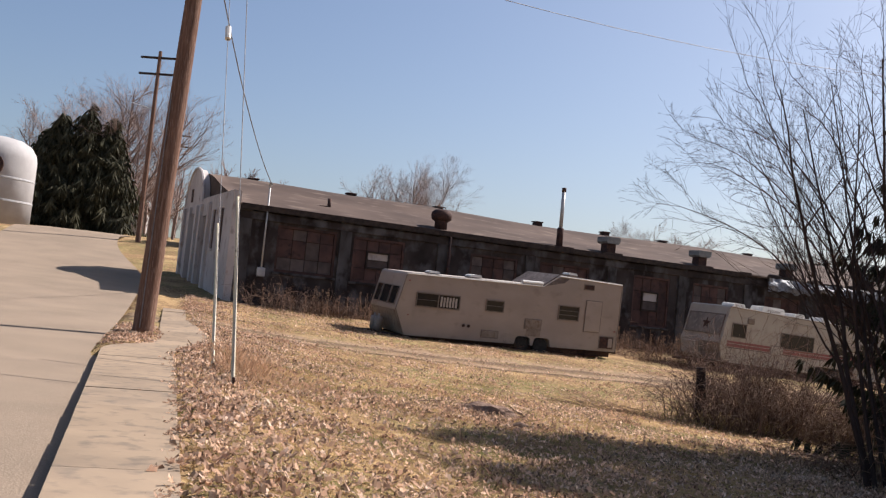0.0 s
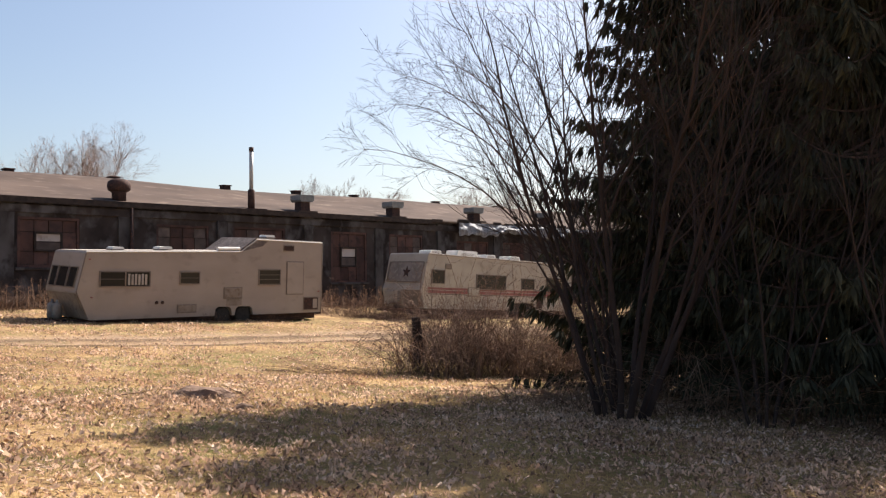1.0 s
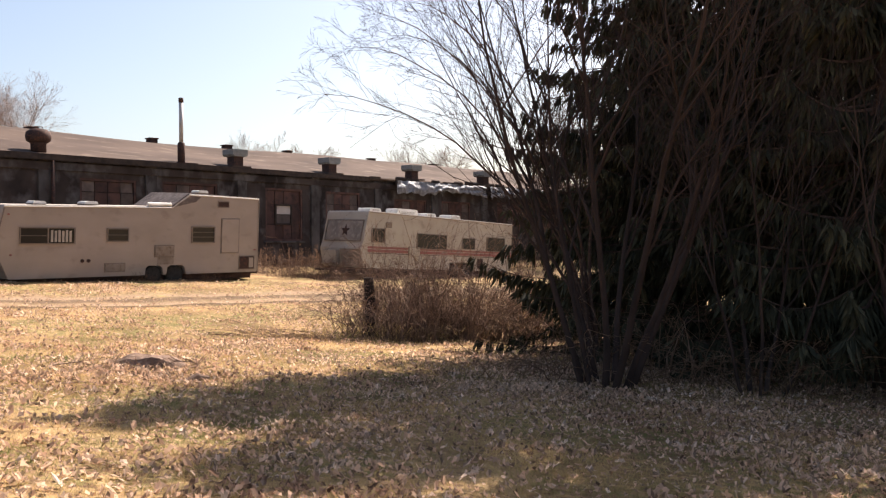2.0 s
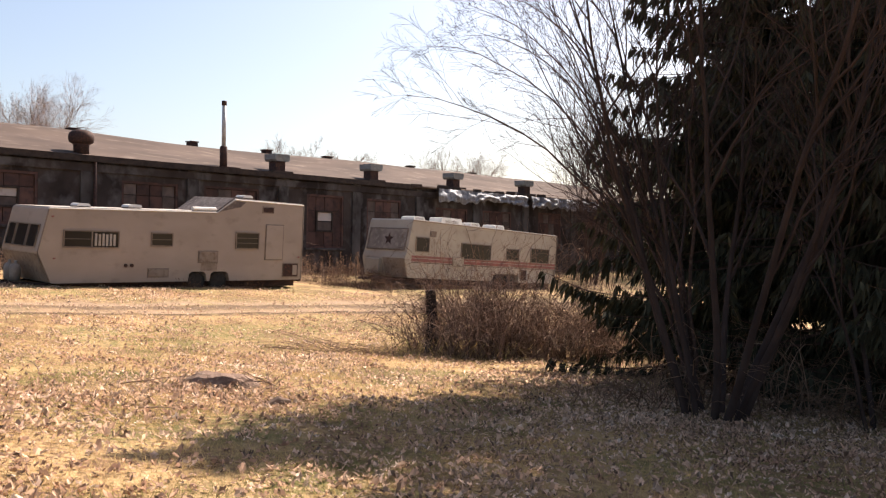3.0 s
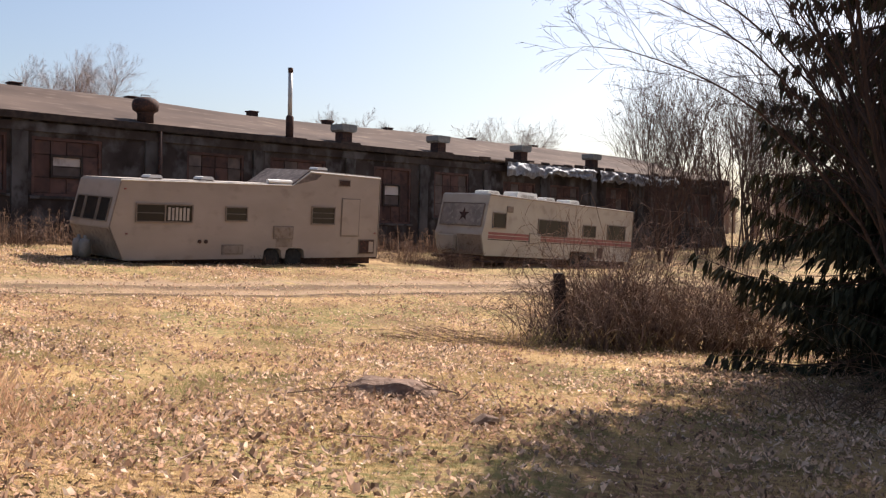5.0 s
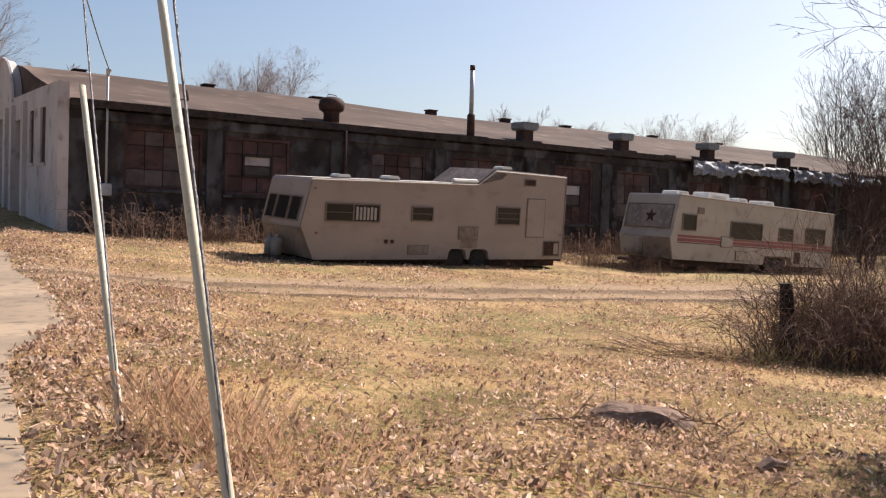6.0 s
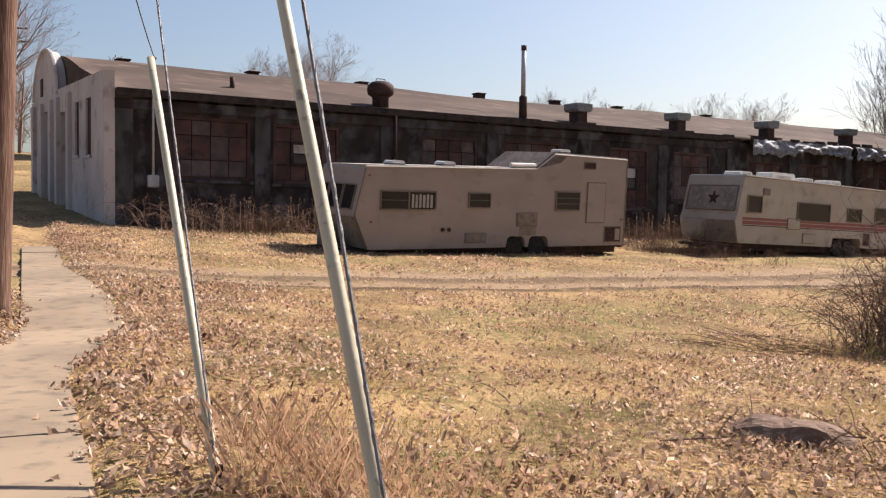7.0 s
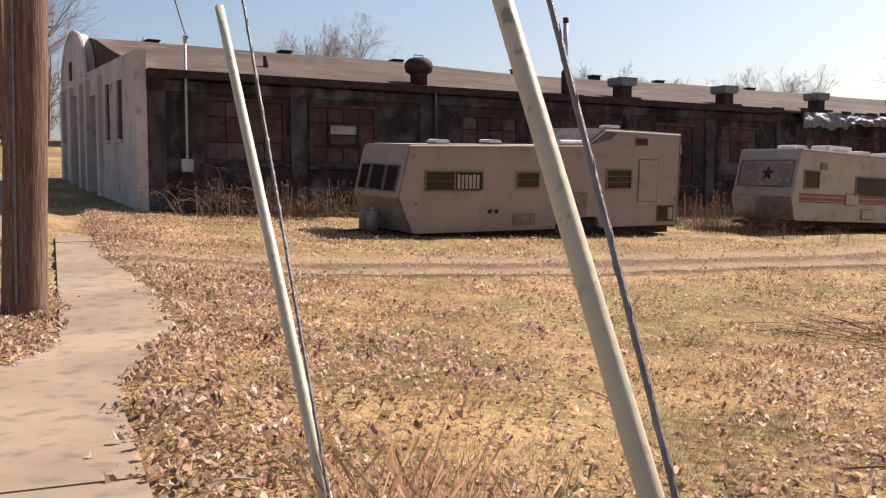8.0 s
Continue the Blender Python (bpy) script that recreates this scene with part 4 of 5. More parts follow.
def limb(sh, rnd, p, d, length, r, level, kids, bend=0.12, lift=0.03, sides=5, spread=0.75, thin=0.62, fine=0.0022):
    """A tapered limb and, from its outer part, smaller limbs down to twigs."""
    steps = max(3, min(9, int(length / 0.28))) if level else 3
    pts = wander(rnd, p, d, length, steps, bend, lift)
    sh.tube(pts, [max(r * (1 - 0.85 * i / steps), fine * 0.75) for i in range(steps + 1)], sides if level > 1 else 3, cap=False)
    if level <= 0:
        return
    n = kids[0]
    for i in range(n):
        t = 0.22 + 0.78 * (i + rnd.random()) / n
        k = min(steps - 1, int(t * steps))
        q = pts[k].lerp(pts[k + 1], t * steps - k)
        along = (pts[k + 1] - pts[k]).normalized()
        side = Vector((rnd.gauss(0, 1), rnd.gauss(0, 1), rnd.gauss(0, 0.7)))
        side = (side - along * side.dot(along)).normalized()
        limb(sh, rnd, q, along + side * spread * rnd.uniform(0.7, 1.2), length * (0.62 - 0.33 * t) * rnd.uniform(0.75, 1.2), max(r * (1 - 0.8 * t) * thin, fine), level - 1, kids[1:] or (3,), bend, lift, sides, spread, thin, fine)


def bare_tree(name, label, x, y, height, rnd, stems=1, kids=(9, 6, 4), radius=0.14, spread=0.7, mats=None, level=3, fan=0.2, lift=0.02, group="", dz=-0.1, thin=0.62, fine=0.0022):
    t = thing(name, label, "tree" if height > 2.5 else "bush", Matrix.Translation((x, y, land(x, y) + dz)), group)
    trunk, crown = Shape(), Shape()
    for i in range(stems):
        a = 2 * math.pi * (i + rnd.random() * 0.6) / stems
        f = fan * (0.4 + 0.8 * rnd.random()) if stems > 1 else 0.03
        d = Vector((math.cos(a) * f, math.sin(a) * f, 1))
        L = height * rnd.uniform(0.72, 1.0) if stems > 1 else height * 0.62
        r = radius * rnd.uniform(0.6, 1.0)
        p = Vector((math.cos(a), math.sin(a), 0)) * (0.0 if stems == 1 else 0.22 * rnd.random() + 0.05 * stems ** 0.5)
        pts = wander(rnd, p, d, L, 10, 0.05, lift)
        trunk.tube(pts, [max(r * (1 - 0.82 * k / 10), 0.006) for k in range(11)], 8, cap=False)
        n = kids[0]
        for j in range(n):
            tt = (0.3 if stems > 1 else 0.34) + 0.66 * (j + rnd.random()) / n
            k = min(9, int(tt * 10))
            q = pts[k].lerp(pts[k + 1], tt * 10 - k)
            b = rnd.uniform(0, 2 * math.pi)
            side = Vector((math.cos(b), math.sin(b), 0.35 + 0.3 * rnd.random()))
            along = (pts[k + 1] - pts[k]).normalized()
            limb(crown, rnd, q, along * (1 - spread * 0.6) + side * spread, L * (0.66 - 0.4 * tt) * rnd.uniform(0.7, 1.2), r * (1 - 0.72 * tt) * 0.6, level - 1, kids[1:], 0.12, 0.04, 4, 0.7, thin, fine)
    bark, twig = mats or (M_BARK, M_TWIG)
    part("trunk", trunk, bark, t, smooth=True)
    part("crown", crown, twig, t, "bare leafless branches", kind="stuff")
    return t


def spruce(x, y, height, reach, rnd, label, low=0.25, whorls=42, sprays=15, big=1.0, full=0.8):
    t = thing("spruce_tree", label, "tree", Matrix.Translation((x, y, land(x, y) - 0.1)), "dark spruces")
    trunk = Shape().tube([(0, 0, height * i / 12) for i in range(13)], [0.19 * (1 - 0.94 * i / 12) for i in range(13)], 9)
    part("trunk", trunk, M_BARK, t, smooth=True)
    wood, vs, fs = Shape(), [], []
    for w in range(whorls):
        f = (w + rnd.random() * 0.5) / whorls
        h = low + (height - low - 0.1) * f
        L = reach * (1 - f) ** full + 0.15
        for k in range(rnd.randint(6, 9)):
            a = rnd.uniform(0, 2 * math.pi)
            l = L * rnd.uniform(0.6, 1.12)
            droop, dip = rnd.gauss(0, 0.16), rnd.uniform(0.15, 0.8)
            n = max(4, int(l / 0.2))
            pts = []
            for i in range(n + 1):
                q = i / n
                z = h + droop + l * (0.10 - dip * q + 0.36 * q * q)
                pts.append(Vector((math.cos(a + 0.12 * q) * l * q, math.sin(a + 0.12 * q) * l * q, z)))
            wood.tube(pts, [0.024 * (1 - 0.85 * i / n) * min(1.3, 0.5 + l / 2) for i in range(n + 1)], 3, cap=False)
            out = Vector((math.cos(a), math.sin(a), 0))
            cross = Vector((-math.sin(a), math.cos(a), 0))
            for i in range(1, n + 1):
                for e in range(sprays):
                    p = pts[i] + Vector((rnd.gauss(0, 0.03), rnd.gauss(0, 0.03), rnd.gauss(0, 0.02)))
                    s = (e % 2) * 2 - 1
                    hang = rnd.uniform(0.6, 2.6)
                    d = (out * rnd.uniform(0.1, 0.9) + cross * s * rnd.uniform(0.2, 1.0) + Vector((0, 0, -hang))).normalized()
                    ll = rnd.uniform(0.22, 0.62) * (0.65 + 0.5 * (1 - i / n)) * big
                    wd = d.cross(Vector((rnd.gauss(0, 1), rnd.gauss(0, 1), rnd.gauss(0, 1)))).normalized() * rnd.uniform(0.016, 0.036) * big
                    b = len(vs)
                    vs += [p, p + d * ll * 0.45 + wd, p + d * ll, p + d * ll * 0.45 - wd]
                    fs.append((b, b + 1, b + 2, b + 3))
    part("bough", wood, M_BARK, t, kind="stuff")
    part("crown", Shape().add(vs, fs), M_NEEDLE, t, "dark green drooping needles", kind="stuff")


rng = random.Random(11)
spruce(9.4, 17.7, 13.2, 3.2, rng, "dark green spruce with boughs sweeping to the ground", low=0.35, whorls=50, full=0.6)
spruce(9.8, 15.1, 12.8, 2.9, rng, "dark green spruce standing close among others", low=0.5, whorls=40, sprays=11, full=0.5)
spruce(10.2, 12.9, 12.2, 2.8, rng, "dark green spruce behind the bare saplings", low=0.6, whorls=34, sprays=11, full=0.5)
spruce(12.8, 16.4, 13.0, 2.9, rng, "dark spruce deep in the clump", low=1.6, whorls=22, sprays=11, full=0.5)
spruce(13.2, 19.6, 13.4, 2.8, rng, "tall dark spruce deep in the clump", low=1.2, whorls=22, sprays=11, full=0.55)
spruce(13.9, 14.0, 10.6, 2.6, rng, "dark spruce at the near end of the clump", low=0.9, whorls=22, sprays=11, full=0.5)
spruce(16.0, 18.0, 12.0, 2.8, rng, "dark spruce at the back of the clump", low=1.2, whorls=17, sprays=11, full=0.55)

NEAR = (M_NEARTWIG, M_NEARTWIG)
bare_tree("bare_tree", "many-stemmed leafless tree in front of the spruces", 5.9, 13.0, 6.6, random.Random(5), stems=10, kids=(8, 6, 4), radius=0.055, fan=0.42, spread=0.62, lift=0.03, mats=NEAR)
bare_tree("bare_tree", "leafless shrub of thin brown stems beside the spruces", 7.6, 12.2, 5.2, random.Random(8), stems=5, kids=(8, 6, 4), radius=0.035, fan=0.3, spread=0.6, mats=NEAR)
bare_tree("bare_tree", "leafless shrub of thin brown stems under the spruces", 9.0, 10.9, 4.2, random.Random(9), stems=4, kids=(8, 5, 4), radius=0.03, fan=0.35, spread=0.6, mats=NEAR)


def reaching_limb():
    """The long limbs that lean out over the lawn."""
    r = random.Random(21)
    t = thing("bare_tree", "leaning leafless tree with long limbs over the lawn", "tree", Matrix.Translation((6.3, 14.2, land(6.3, 14.2) - 0.1)))
    trunk, crown = Shape(), Shape()
    for end, up, rad in (((-3.7, 1.2, 4.2), 2.2, 0.03), ((-2.6, 0.4, 5.4), 3.2, 0.03), ((-1.6, 1.6, 6.2), 3.6, 0.028), ((-3.0, 2.6, 5.2), 2.8, 0.028), ((-1.0, -1.2, 6.0), 3.2, 0.028), ((-3.4, -0.6, 5.0), 3.0, 0.026), ((-2.2, 3.4, 5.6), 3.0, 0.026)):
        e = Vector(end)
        pts = []
        for i in range(15):
            q = i / 14
            p = Vector((e.x * q ** 1.5, e.y * q ** 1.5, e.z * (1 - (1 - q) ** 1.7)))
            pts.append(p + Vector((r.gauss(0, 0.03), r.gauss(0, 0.03), 0)))
        trunk.tube(pts, [rad * (1 - 0.9 * i / 14) for i in range(15)], 7, cap=False)
        for j in range(22):
            q = 0.24 + 0.75 * (j + r.random()) / 22
            k = min(13, int(q * 14))
            p = pts[k].lerp(pts[k + 1], q * 14 - k)
            along = (pts[k + 1] - pts[k]).normalized()
            side = Vector((r.gauss(0, 1), r.gauss(0, 1), r.gauss(0.2, 0.8))).normalized()
            limb(crown, r, p, along + side * 0.7, r.uniform(0.7, 1.7) * (1.15 - q * 0.5), rad * (1 - 0.85 * q) * 0.5, 2, (6, 4), 0.1, 0.0, 4, 0.7)
    part("trunk", trunk, M_BARK, t, smooth=True)
    part("crown", crown, M_NEARTWIG, t, "bare leafless branches", kind="stuff")


reaching_limb()


def brush(x0, y0, x1, y1, count, height, seed, label, mat=None, name="brush"):
    """A tangle of arching canes between two points."""
    r = random.Random(seed)
    sh = Shape()
    for i in range(count):
        q = r.random()
        x, y = x0 + (x1 - x0) * q + r.gauss(0, 0.4), y0 + (y1 - y0) * q + r.gauss(0, 0.4)
        z = land(x, y) - 0.05
        a = r.uniform(0, 2 * math.pi)
        mound = 0.45 + 0.75 * math.sin(math.pi * (0.12 + 0.8 * q)) ** 1.5 + 0.5 * noise.noise((x * 1.1, y * 1.1, seed))
        h, run = height * mound * r.uniform(0.25, 0.85) * (1.7 if r.random() < 0.07 else 1.0), r.uniform(0.3, 1.7)
        pts = []
        for k in range(8):
            t = k / 7
            pts.append((x + math.cos(a) * run * t + r.gauss(0, 0.025), y + math.sin(a) * run * t + r.gauss(0, 0.025), z + h * (2.6 * t - 2.1 * t * t) * 1.25))
        sh.tube(pts, [0.008 * (1 - 0.75 * k / 7) for k in range(8)], 3, cap=False)
        limb(sh, r, pts[r.randint(2, 6)], (r.gauss(0, 1), r.gauss(0, 1), r.gauss(0.1, 0.6)), r.uniform(0.3, 0.9), 0.0045, 1, (5,), 0.2, 0.0, 3, 0.9)
    return thing(name, label, "bush", kind="stuff", data=sh.mesh(name, mat or M_TWIG))


brush(4.4, 21.25, 6.6, 21.4, 480, 1.7, 1, "tangled brown brambles heaped over a fence post", M_THATCH)
brush(6.2, 21.6, 9.8, 22.4, 600, 1.55, 2, "tangled brown brambles beside the spruce", M_THATCH)
brush(4.6, 21.1, 7.4, 21.5, 190, 1.9, 12, "pale dead canes arching out of the brambles", M_CANE)


def whips(count, seed):
    """Long thin canes that stand out of the brambles."""
    r = random.Random(seed)
    sh = Shape()
    for i in range(count):
        x, y = r.uniform(4.6, 8.6), 21.5 + r.gauss(0, 0.35)
        limb(sh, r, (x, y, land(x, y)), (r.gauss(0, 0.3), r.gauss(0, 0.2), 1), r.uniform(1.6, 2.7), 0.009, 2, (6, 4), 0.16, -0.03, 3, 0.7, 0.6, 0.003)
    thing("brush", "tall thin leafless shoots rising from the brambles", "bush", kind="stuff", data=sh.mesh("brush", M_CANE))


whips(34, 13)
brush(5.0, 14.5, 9.0, 12.0, 150, 1.0, 3, "low brown undergrowth beneath the trees", M_WEED)
brush(8.0, 17.0, 12.0, 13.0, 120, 1.2, 4, "low brown undergrowth beneath the spruces", M_WEED)


def fence_post():
    x, y = 4.5, 21.2
    t = thing("fence_post", "dark rotten wooden fence post in brambles", "post", Matrix.Translation((x, y, land(x, y) - 0.1)))
    part("post", Shape().tube([(0, 0, 0), (0.02, 0, 0.7), (-0.03, 0, 1.38)], [0.13, 0.12, 0.10], 9), M_DARKWOOD, t)
    r = random.Random(31)
    vine = Shape()
    for i in range(110):
        a, z = r.uniform(0, 6.28), r.uniform(0.1, 1.35)
        p = Vector((math.cos(a) * 0.11, math.sin(a) * 0.11, z))
        vine.tube(wander(r, p, (math.cos(a), math.sin(a), -0.3), r.uniform(0.15, 0.5), 5, 0.35, -0.05), [0.006, 0.006, 0.005, 0.004, 0.003, 0.002], 3, cap=False)
    part("vine", vine, M_THATCH, t, "dead vine wound round the post")


fence_post()

# thicket past the far end of the factory
tr = random.Random(41)
for u, v, h in ((33.5, -4.5, 5.0), (36.0, -3.0, 7.5), (38.5, -5.5, 8.0), (41.0, -2.5, 9.5), (43.0, -6.0, 8.5), (45.5, -3.0, 10.5), (48.5, -5.0, 10.0), (50.0, -1.0, 11.0), (52.0, 5.0, 11.0), (55.0, -6.0, 10.0), (57.0, 0.0, 12.0), (62.0, -8.0, 11.0), (66, -2, 12), (52, -12, 8.5), (60, -16, 9), (45, -11, 5.5), (50.5, 8.0, 10.0), (54.5, 9.0, 11.0)):
    p = plan(u, v)
    bare_tree("bare_tree", "slender leafless tree in the thicket past the factory", p.x, p.y, h, tr, stems=5, kids=(9, 5, 4), radius=0.075, fan=0.26, spread=0.45, mats=(M_BARK, M_BARK), group="thicket trees", dz=-0.3, thin=0.7, fine=0.008)
for u, v, n, s in ((29.5, -1.6, 70, 51), (33.0, -2.5, 110, 52), (37.0, -4.0, 130, 53), (41.5, -5.0, 130, 54), (47.0, -6.0, 130, 55), (46.0, -9.0, 130, 56), (50.0, -3.0, 140, 57), (50.5, -8.0, 140, 58), (53.5, -12.0, 140, 59), (55.0, -5.0, 140, 60), (58.0, -18.0, 140, 61)):
    p, q = plan(u, v), plan(u + 3.8, v - 0.6)
    brush(p.x, p.y, q.x, q.y, n, 1.9 if u < 45 else 3.4, s, "dry leafless brush against the factory wall", M_THATCH)

# trees behind the factory and up the street
fr = random.Random(61)
for x, y, h, st, r in ((-15.3, 97.5, 11.8, 8, 0.17), (24.9, 93.7, 8.6, 7, 0.13), (8.5, 71.3, 6.4, 6, 0.10), (8.0, 120.0, 8.0, 7, 0.16), (34.0, 118.0, 8.5, 7, 0.16), (-28.0, 100.0, 7.0, 8, 0.15), (-36.8, 75.0, 13.0, 9, 0.24), (-44.0, 80.0, 11.0, 8, 0.2), (50.0, 112.0, 9.0, 7, 0.18)):
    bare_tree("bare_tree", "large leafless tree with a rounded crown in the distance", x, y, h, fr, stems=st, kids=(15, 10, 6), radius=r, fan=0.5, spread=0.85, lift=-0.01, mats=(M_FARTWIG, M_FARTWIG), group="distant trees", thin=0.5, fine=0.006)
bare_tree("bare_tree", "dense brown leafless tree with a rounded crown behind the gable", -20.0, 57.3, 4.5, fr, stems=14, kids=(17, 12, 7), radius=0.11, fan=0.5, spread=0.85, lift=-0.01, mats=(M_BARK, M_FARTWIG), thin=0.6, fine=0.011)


def far_woods():
    """A belt of leafless woods along the skyline."""
    r = random.Random(71)
    sh = Shape()
    spots = []
    for i in range(110):
        a = radians(-47 + 36 * r.random())
        d = r.uniform(75, 150)
        spots.append((math.sin(a) * d - 2, math.cos(a) * d + 5, r.uniform(6, 10)))
    for i in range(230):
        a = radians(14 + 76 * r.random())
        d = r.uniform(95, 190)
        spots.append((math.sin(a) * d, math.cos(a) * d, r.uniform(5, 8)))
    for i in range(70):
        a = radians(28.5 + 15 * r.random())
        d = r.uniform(72, 105)
        spots.append((math.sin(a) * d - 1.7, math.cos(a) * d + 5.9, r.uniform(4, 8)))
    for x, y, h in spots:
        z = land(x, y) - 0.2
        n = 22
        sh.tube([(x, y, z), (x + r.gauss(0, 0.2), y, z + h * 0.75)], [0.16, 0.05], 4, cap=False)
        for k in range(n):
            t = 0.15 + 0.6 * r.random()
            a, f = r.uniform(0, 6.28), r.uniform(0.3, 0.9)
            limb(sh, r, (x, y, z + h * t), (math.cos(a) * f, math.sin(a) * f, 1), h * (0.9 - t) * r.uniform(0.5, 0.9), 0.05, 1, (7,), 0.12, 0.02, 3, 0.6, 0.8)
    # the woods' haze is only the pale twig colour
    thing("far_woods", "belt of leafless woods along the skyline, haze in their colour", "woods", kind="stuff", data=sh.mesh("far_woods", M_FARTWIG))


far_woods()
for x, y, h in ((-38.6, 68.6, 9.2), (-37.0, 69.6, 10.2), (-35.4, 70.6, 9.4), (-41.5, 72.0, 8.6)):
    spruce(x, y, h, 3.4, random.Random(int(-x * 10)), "dark conifer up the street in the distance", 0.4, 26, 5, 2.6)


# ---- street furniture and houses far up the street ----
def far_pole(x, y, h):
    t = thing("utility_pole", "distant utility pole with crossarms", "utility pole", Matrix.Translation((x, y, land(x, y) - 0.2)), "distant utility poles")
    part("shaft", Shape().tube([(0, 0, 0), (0, 0, h)], [0.17, 0.11], 8), M_POLE, t)
    for z in (h - 0.4, h - 1.4):
        part("crossarm", Shape().box(-1.2, 1.2, -0.06, 0.06, z - 0.06, z + 0.06), M_DARKWOOD, t)
    part("lamp_arm", Shape().tube([(0, 0, h - 3.6), (-1.3, -0.3, h - 3.3)], 0.03, 5), M_GALV, t)


far_pole(-24.0, 53.0, 11.8)
far_pole(-34.0, 80.0, 10.0)

far_pole(28.0, 41.0, 15.5)
wire(pole_at(9.0), (28.0, 41.0, 14.2), 1.9, 0.009)


def far_house(x, y, w, d, h, turn):
    t = thing("house", "low grey house far up the street", "house", pose(x, y, land(x, y) - 0.2, 0, 0, turn))
    part("wall", Shape().box(-w / 2, w / 2, -d / 2, d / 2, 0, h), M_HOUSE, t)
    part("roof", Shape().prism([(-w / 2 - 0.4, h), (w / 2 + 0.4, h), (w / 2 - 1.5, h + 1.6), (-w / 2 + 1.5, h + 1.6)], -d / 2 - 0.4, d / 2 + 0.4), M_RUST, t, "dark shingled roof")
    for i in range(3):
        a = -w / 2 + 1.2 + i * (w - 2.4) / 2.6
        win = part("window", Shape().box(a, a + 1.0, -d / 2 - 0.03, -d / 2 - 0.005, 0.9, 2.0), M_GLASS, t)
        part("window_frame", Shape().box(a - 0.08, a + 1.08, -d / 2 - 0.045, -d / 2 - 0.031, 2.0, 2.1).box(a - 0.08, a + 1.08, -d / 2 - 0.045, -d / 2 - 0.031, 0.8, 0.9), M_WHITE, win)


def storage_tank(x, y):
    """A pale round-topped tank beside the street."""
    t = thing("storage_tank", "tall white round-topped storage tank with a dark hatch", "tank", Matrix.Translation((x, y, land(x, y) - 0.3)))
    part("shell", Shape().lathe([(2.4, 0.0), (2.4, 4.6), (2.32, 5.0), (2.0, 5.5), (1.4, 5.85), (0.6, 6.02), (0.0, 6.05)], sides=32), M_HOUSE, t, smooth=True)
    for z in (1.6, 3.1):
        part("band", Shape().lathe([(2.4, z), (2.43, z + 0.02), (2.43, z + 0.12), (2.4, z + 0.14)], sides=32), M_GALV, t)
    part("hatch", Shape().tube([(0.9, -2.1, 3.9), (1.0, -2.34, 3.9)], 0.75, 16), M_RUST, t, "dark round hatch")


storage_tank(-36.9, 58.2)
far_house(-48.0, 92.0, 12, 7, 2.7, 20)


# ---- on the lawn ----
def stump():
    x, y = 0.2, 14.2
    t = thing("tree_stump", "low rotten brown stump among dead leaves and twigs", "stump", pose(x, y, land(x, y) - 0.03, 0, 0, -18) @ Matrix.Diagonal((0.78, 0.9, 1.2, 1)))
    sh = Shape()
    n, k = 14, 14
    verts = []
    for i in range(n):
        q = i / (n - 1)
        r = 0.30 * (math.sin(math.pi * (0.08 + 0.86 * q)) ** 0.6)
        for j in range(k):
            a = 2 * math.pi * j / k
            w = 1 + 0.25 * noise.noise((q * 4, math.cos(a) * 1.5, math.sin(a) * 1.5))
            verts.append((-0.6 + 1.2 * q, math.cos(a) * r * w, math.sin(a) * r * 0.62 * w - 0.01))
    faces = [(i * k + j, i * k + (j + 1) % k, (i + 1) * k + (j + 1) % k, (i + 1) * k + j) for i in range(n - 1) for j in range(k)]
    part("trunk", sh.add(verts, faces + [tuple(range(k - 1, -1, -1)), tuple(range((n - 1) * k, n * k))]), M_LOG, t)
    r = random.Random(81)
    tw = Shape()
    for i in range(110):
        a = r.uniform(0, 6.28)
        p = (r.gauss(-0.1, 0.6), r.gauss(0, 0.35) - 0.1, r.uniform(-0.06, 0.12))
        tw.tube(wander(r, p, (math.cos(a), math.sin(a), r.uniform(0.0, 0.5)), r.uniform(0.12, 0.42), 4, 0.2, -0.06), [0.006, 0.006, 0.005, 0.004, 0.002], 3, cap=False)
    part("twig", tw, M_CANE, t, kind="stuff")
    c = thing("wood_chunk", "dark chunk of rotten wood on the grass", "wood", pose(0.75, 12.75, land(0.75, 12.75) + 0.03, 0, 0, 30))
    part("chunk", Shape().tube([(-0.14, 0, -0.02), (0, 0.02, 0.0), (0.14, 0, -0.02)], [0.03, 0.06, 0.035], 8), M_LOG, c)


stump()


GRID_X, GRID_Y = -20.0 + 0.25 * np.arange(177), -5.0 + 0.25 * np.arange(177)


def on_grid(fn):
    return np.array([[fn(x, y) for x in GRID_X] for y in GRID_Y])


def sample(grid, x, y):
    """Values between the grid's nodes."""
    fx, fy = (x - GRID_X[0]) / 0.25, (y - GRID_Y[0]) / 0.25
    i, j = np.clip(fx.astype(int), 0, 175), np.clip(fy.astype(int), 0, 175)
    a, b = fx - i, fy - j
    return (grid[j, i] * (1 - a) + grid[j, i + 1] * a) * (1 - b) + (grid[j + 1, i] * (1 - a) + grid[j + 1, i + 1] * a) * b


def scatter(count, seed, centre, spread_xy, keep):
    """Random places, thinned by the grid of chances keep."""
    r = np.random.RandomState(seed)
    xs, ys, have = [], [], 0
    while have < count:
        x = r.uniform(-spread_xy[0], spread_xy[0], 200000) + centre[0]
        y = r.uniform(-spread_xy[1], spread_xy[1], 200000) + centre[1]
        ok = r.rand(200000) < sample(keep, x, y)
        xs.append(x[ok]), ys.append(y[ok])
        have += int(ok.sum())
    return np.stack([np.concatenate(xs)[:count], np.concatenate(ys)[:count]], 1)


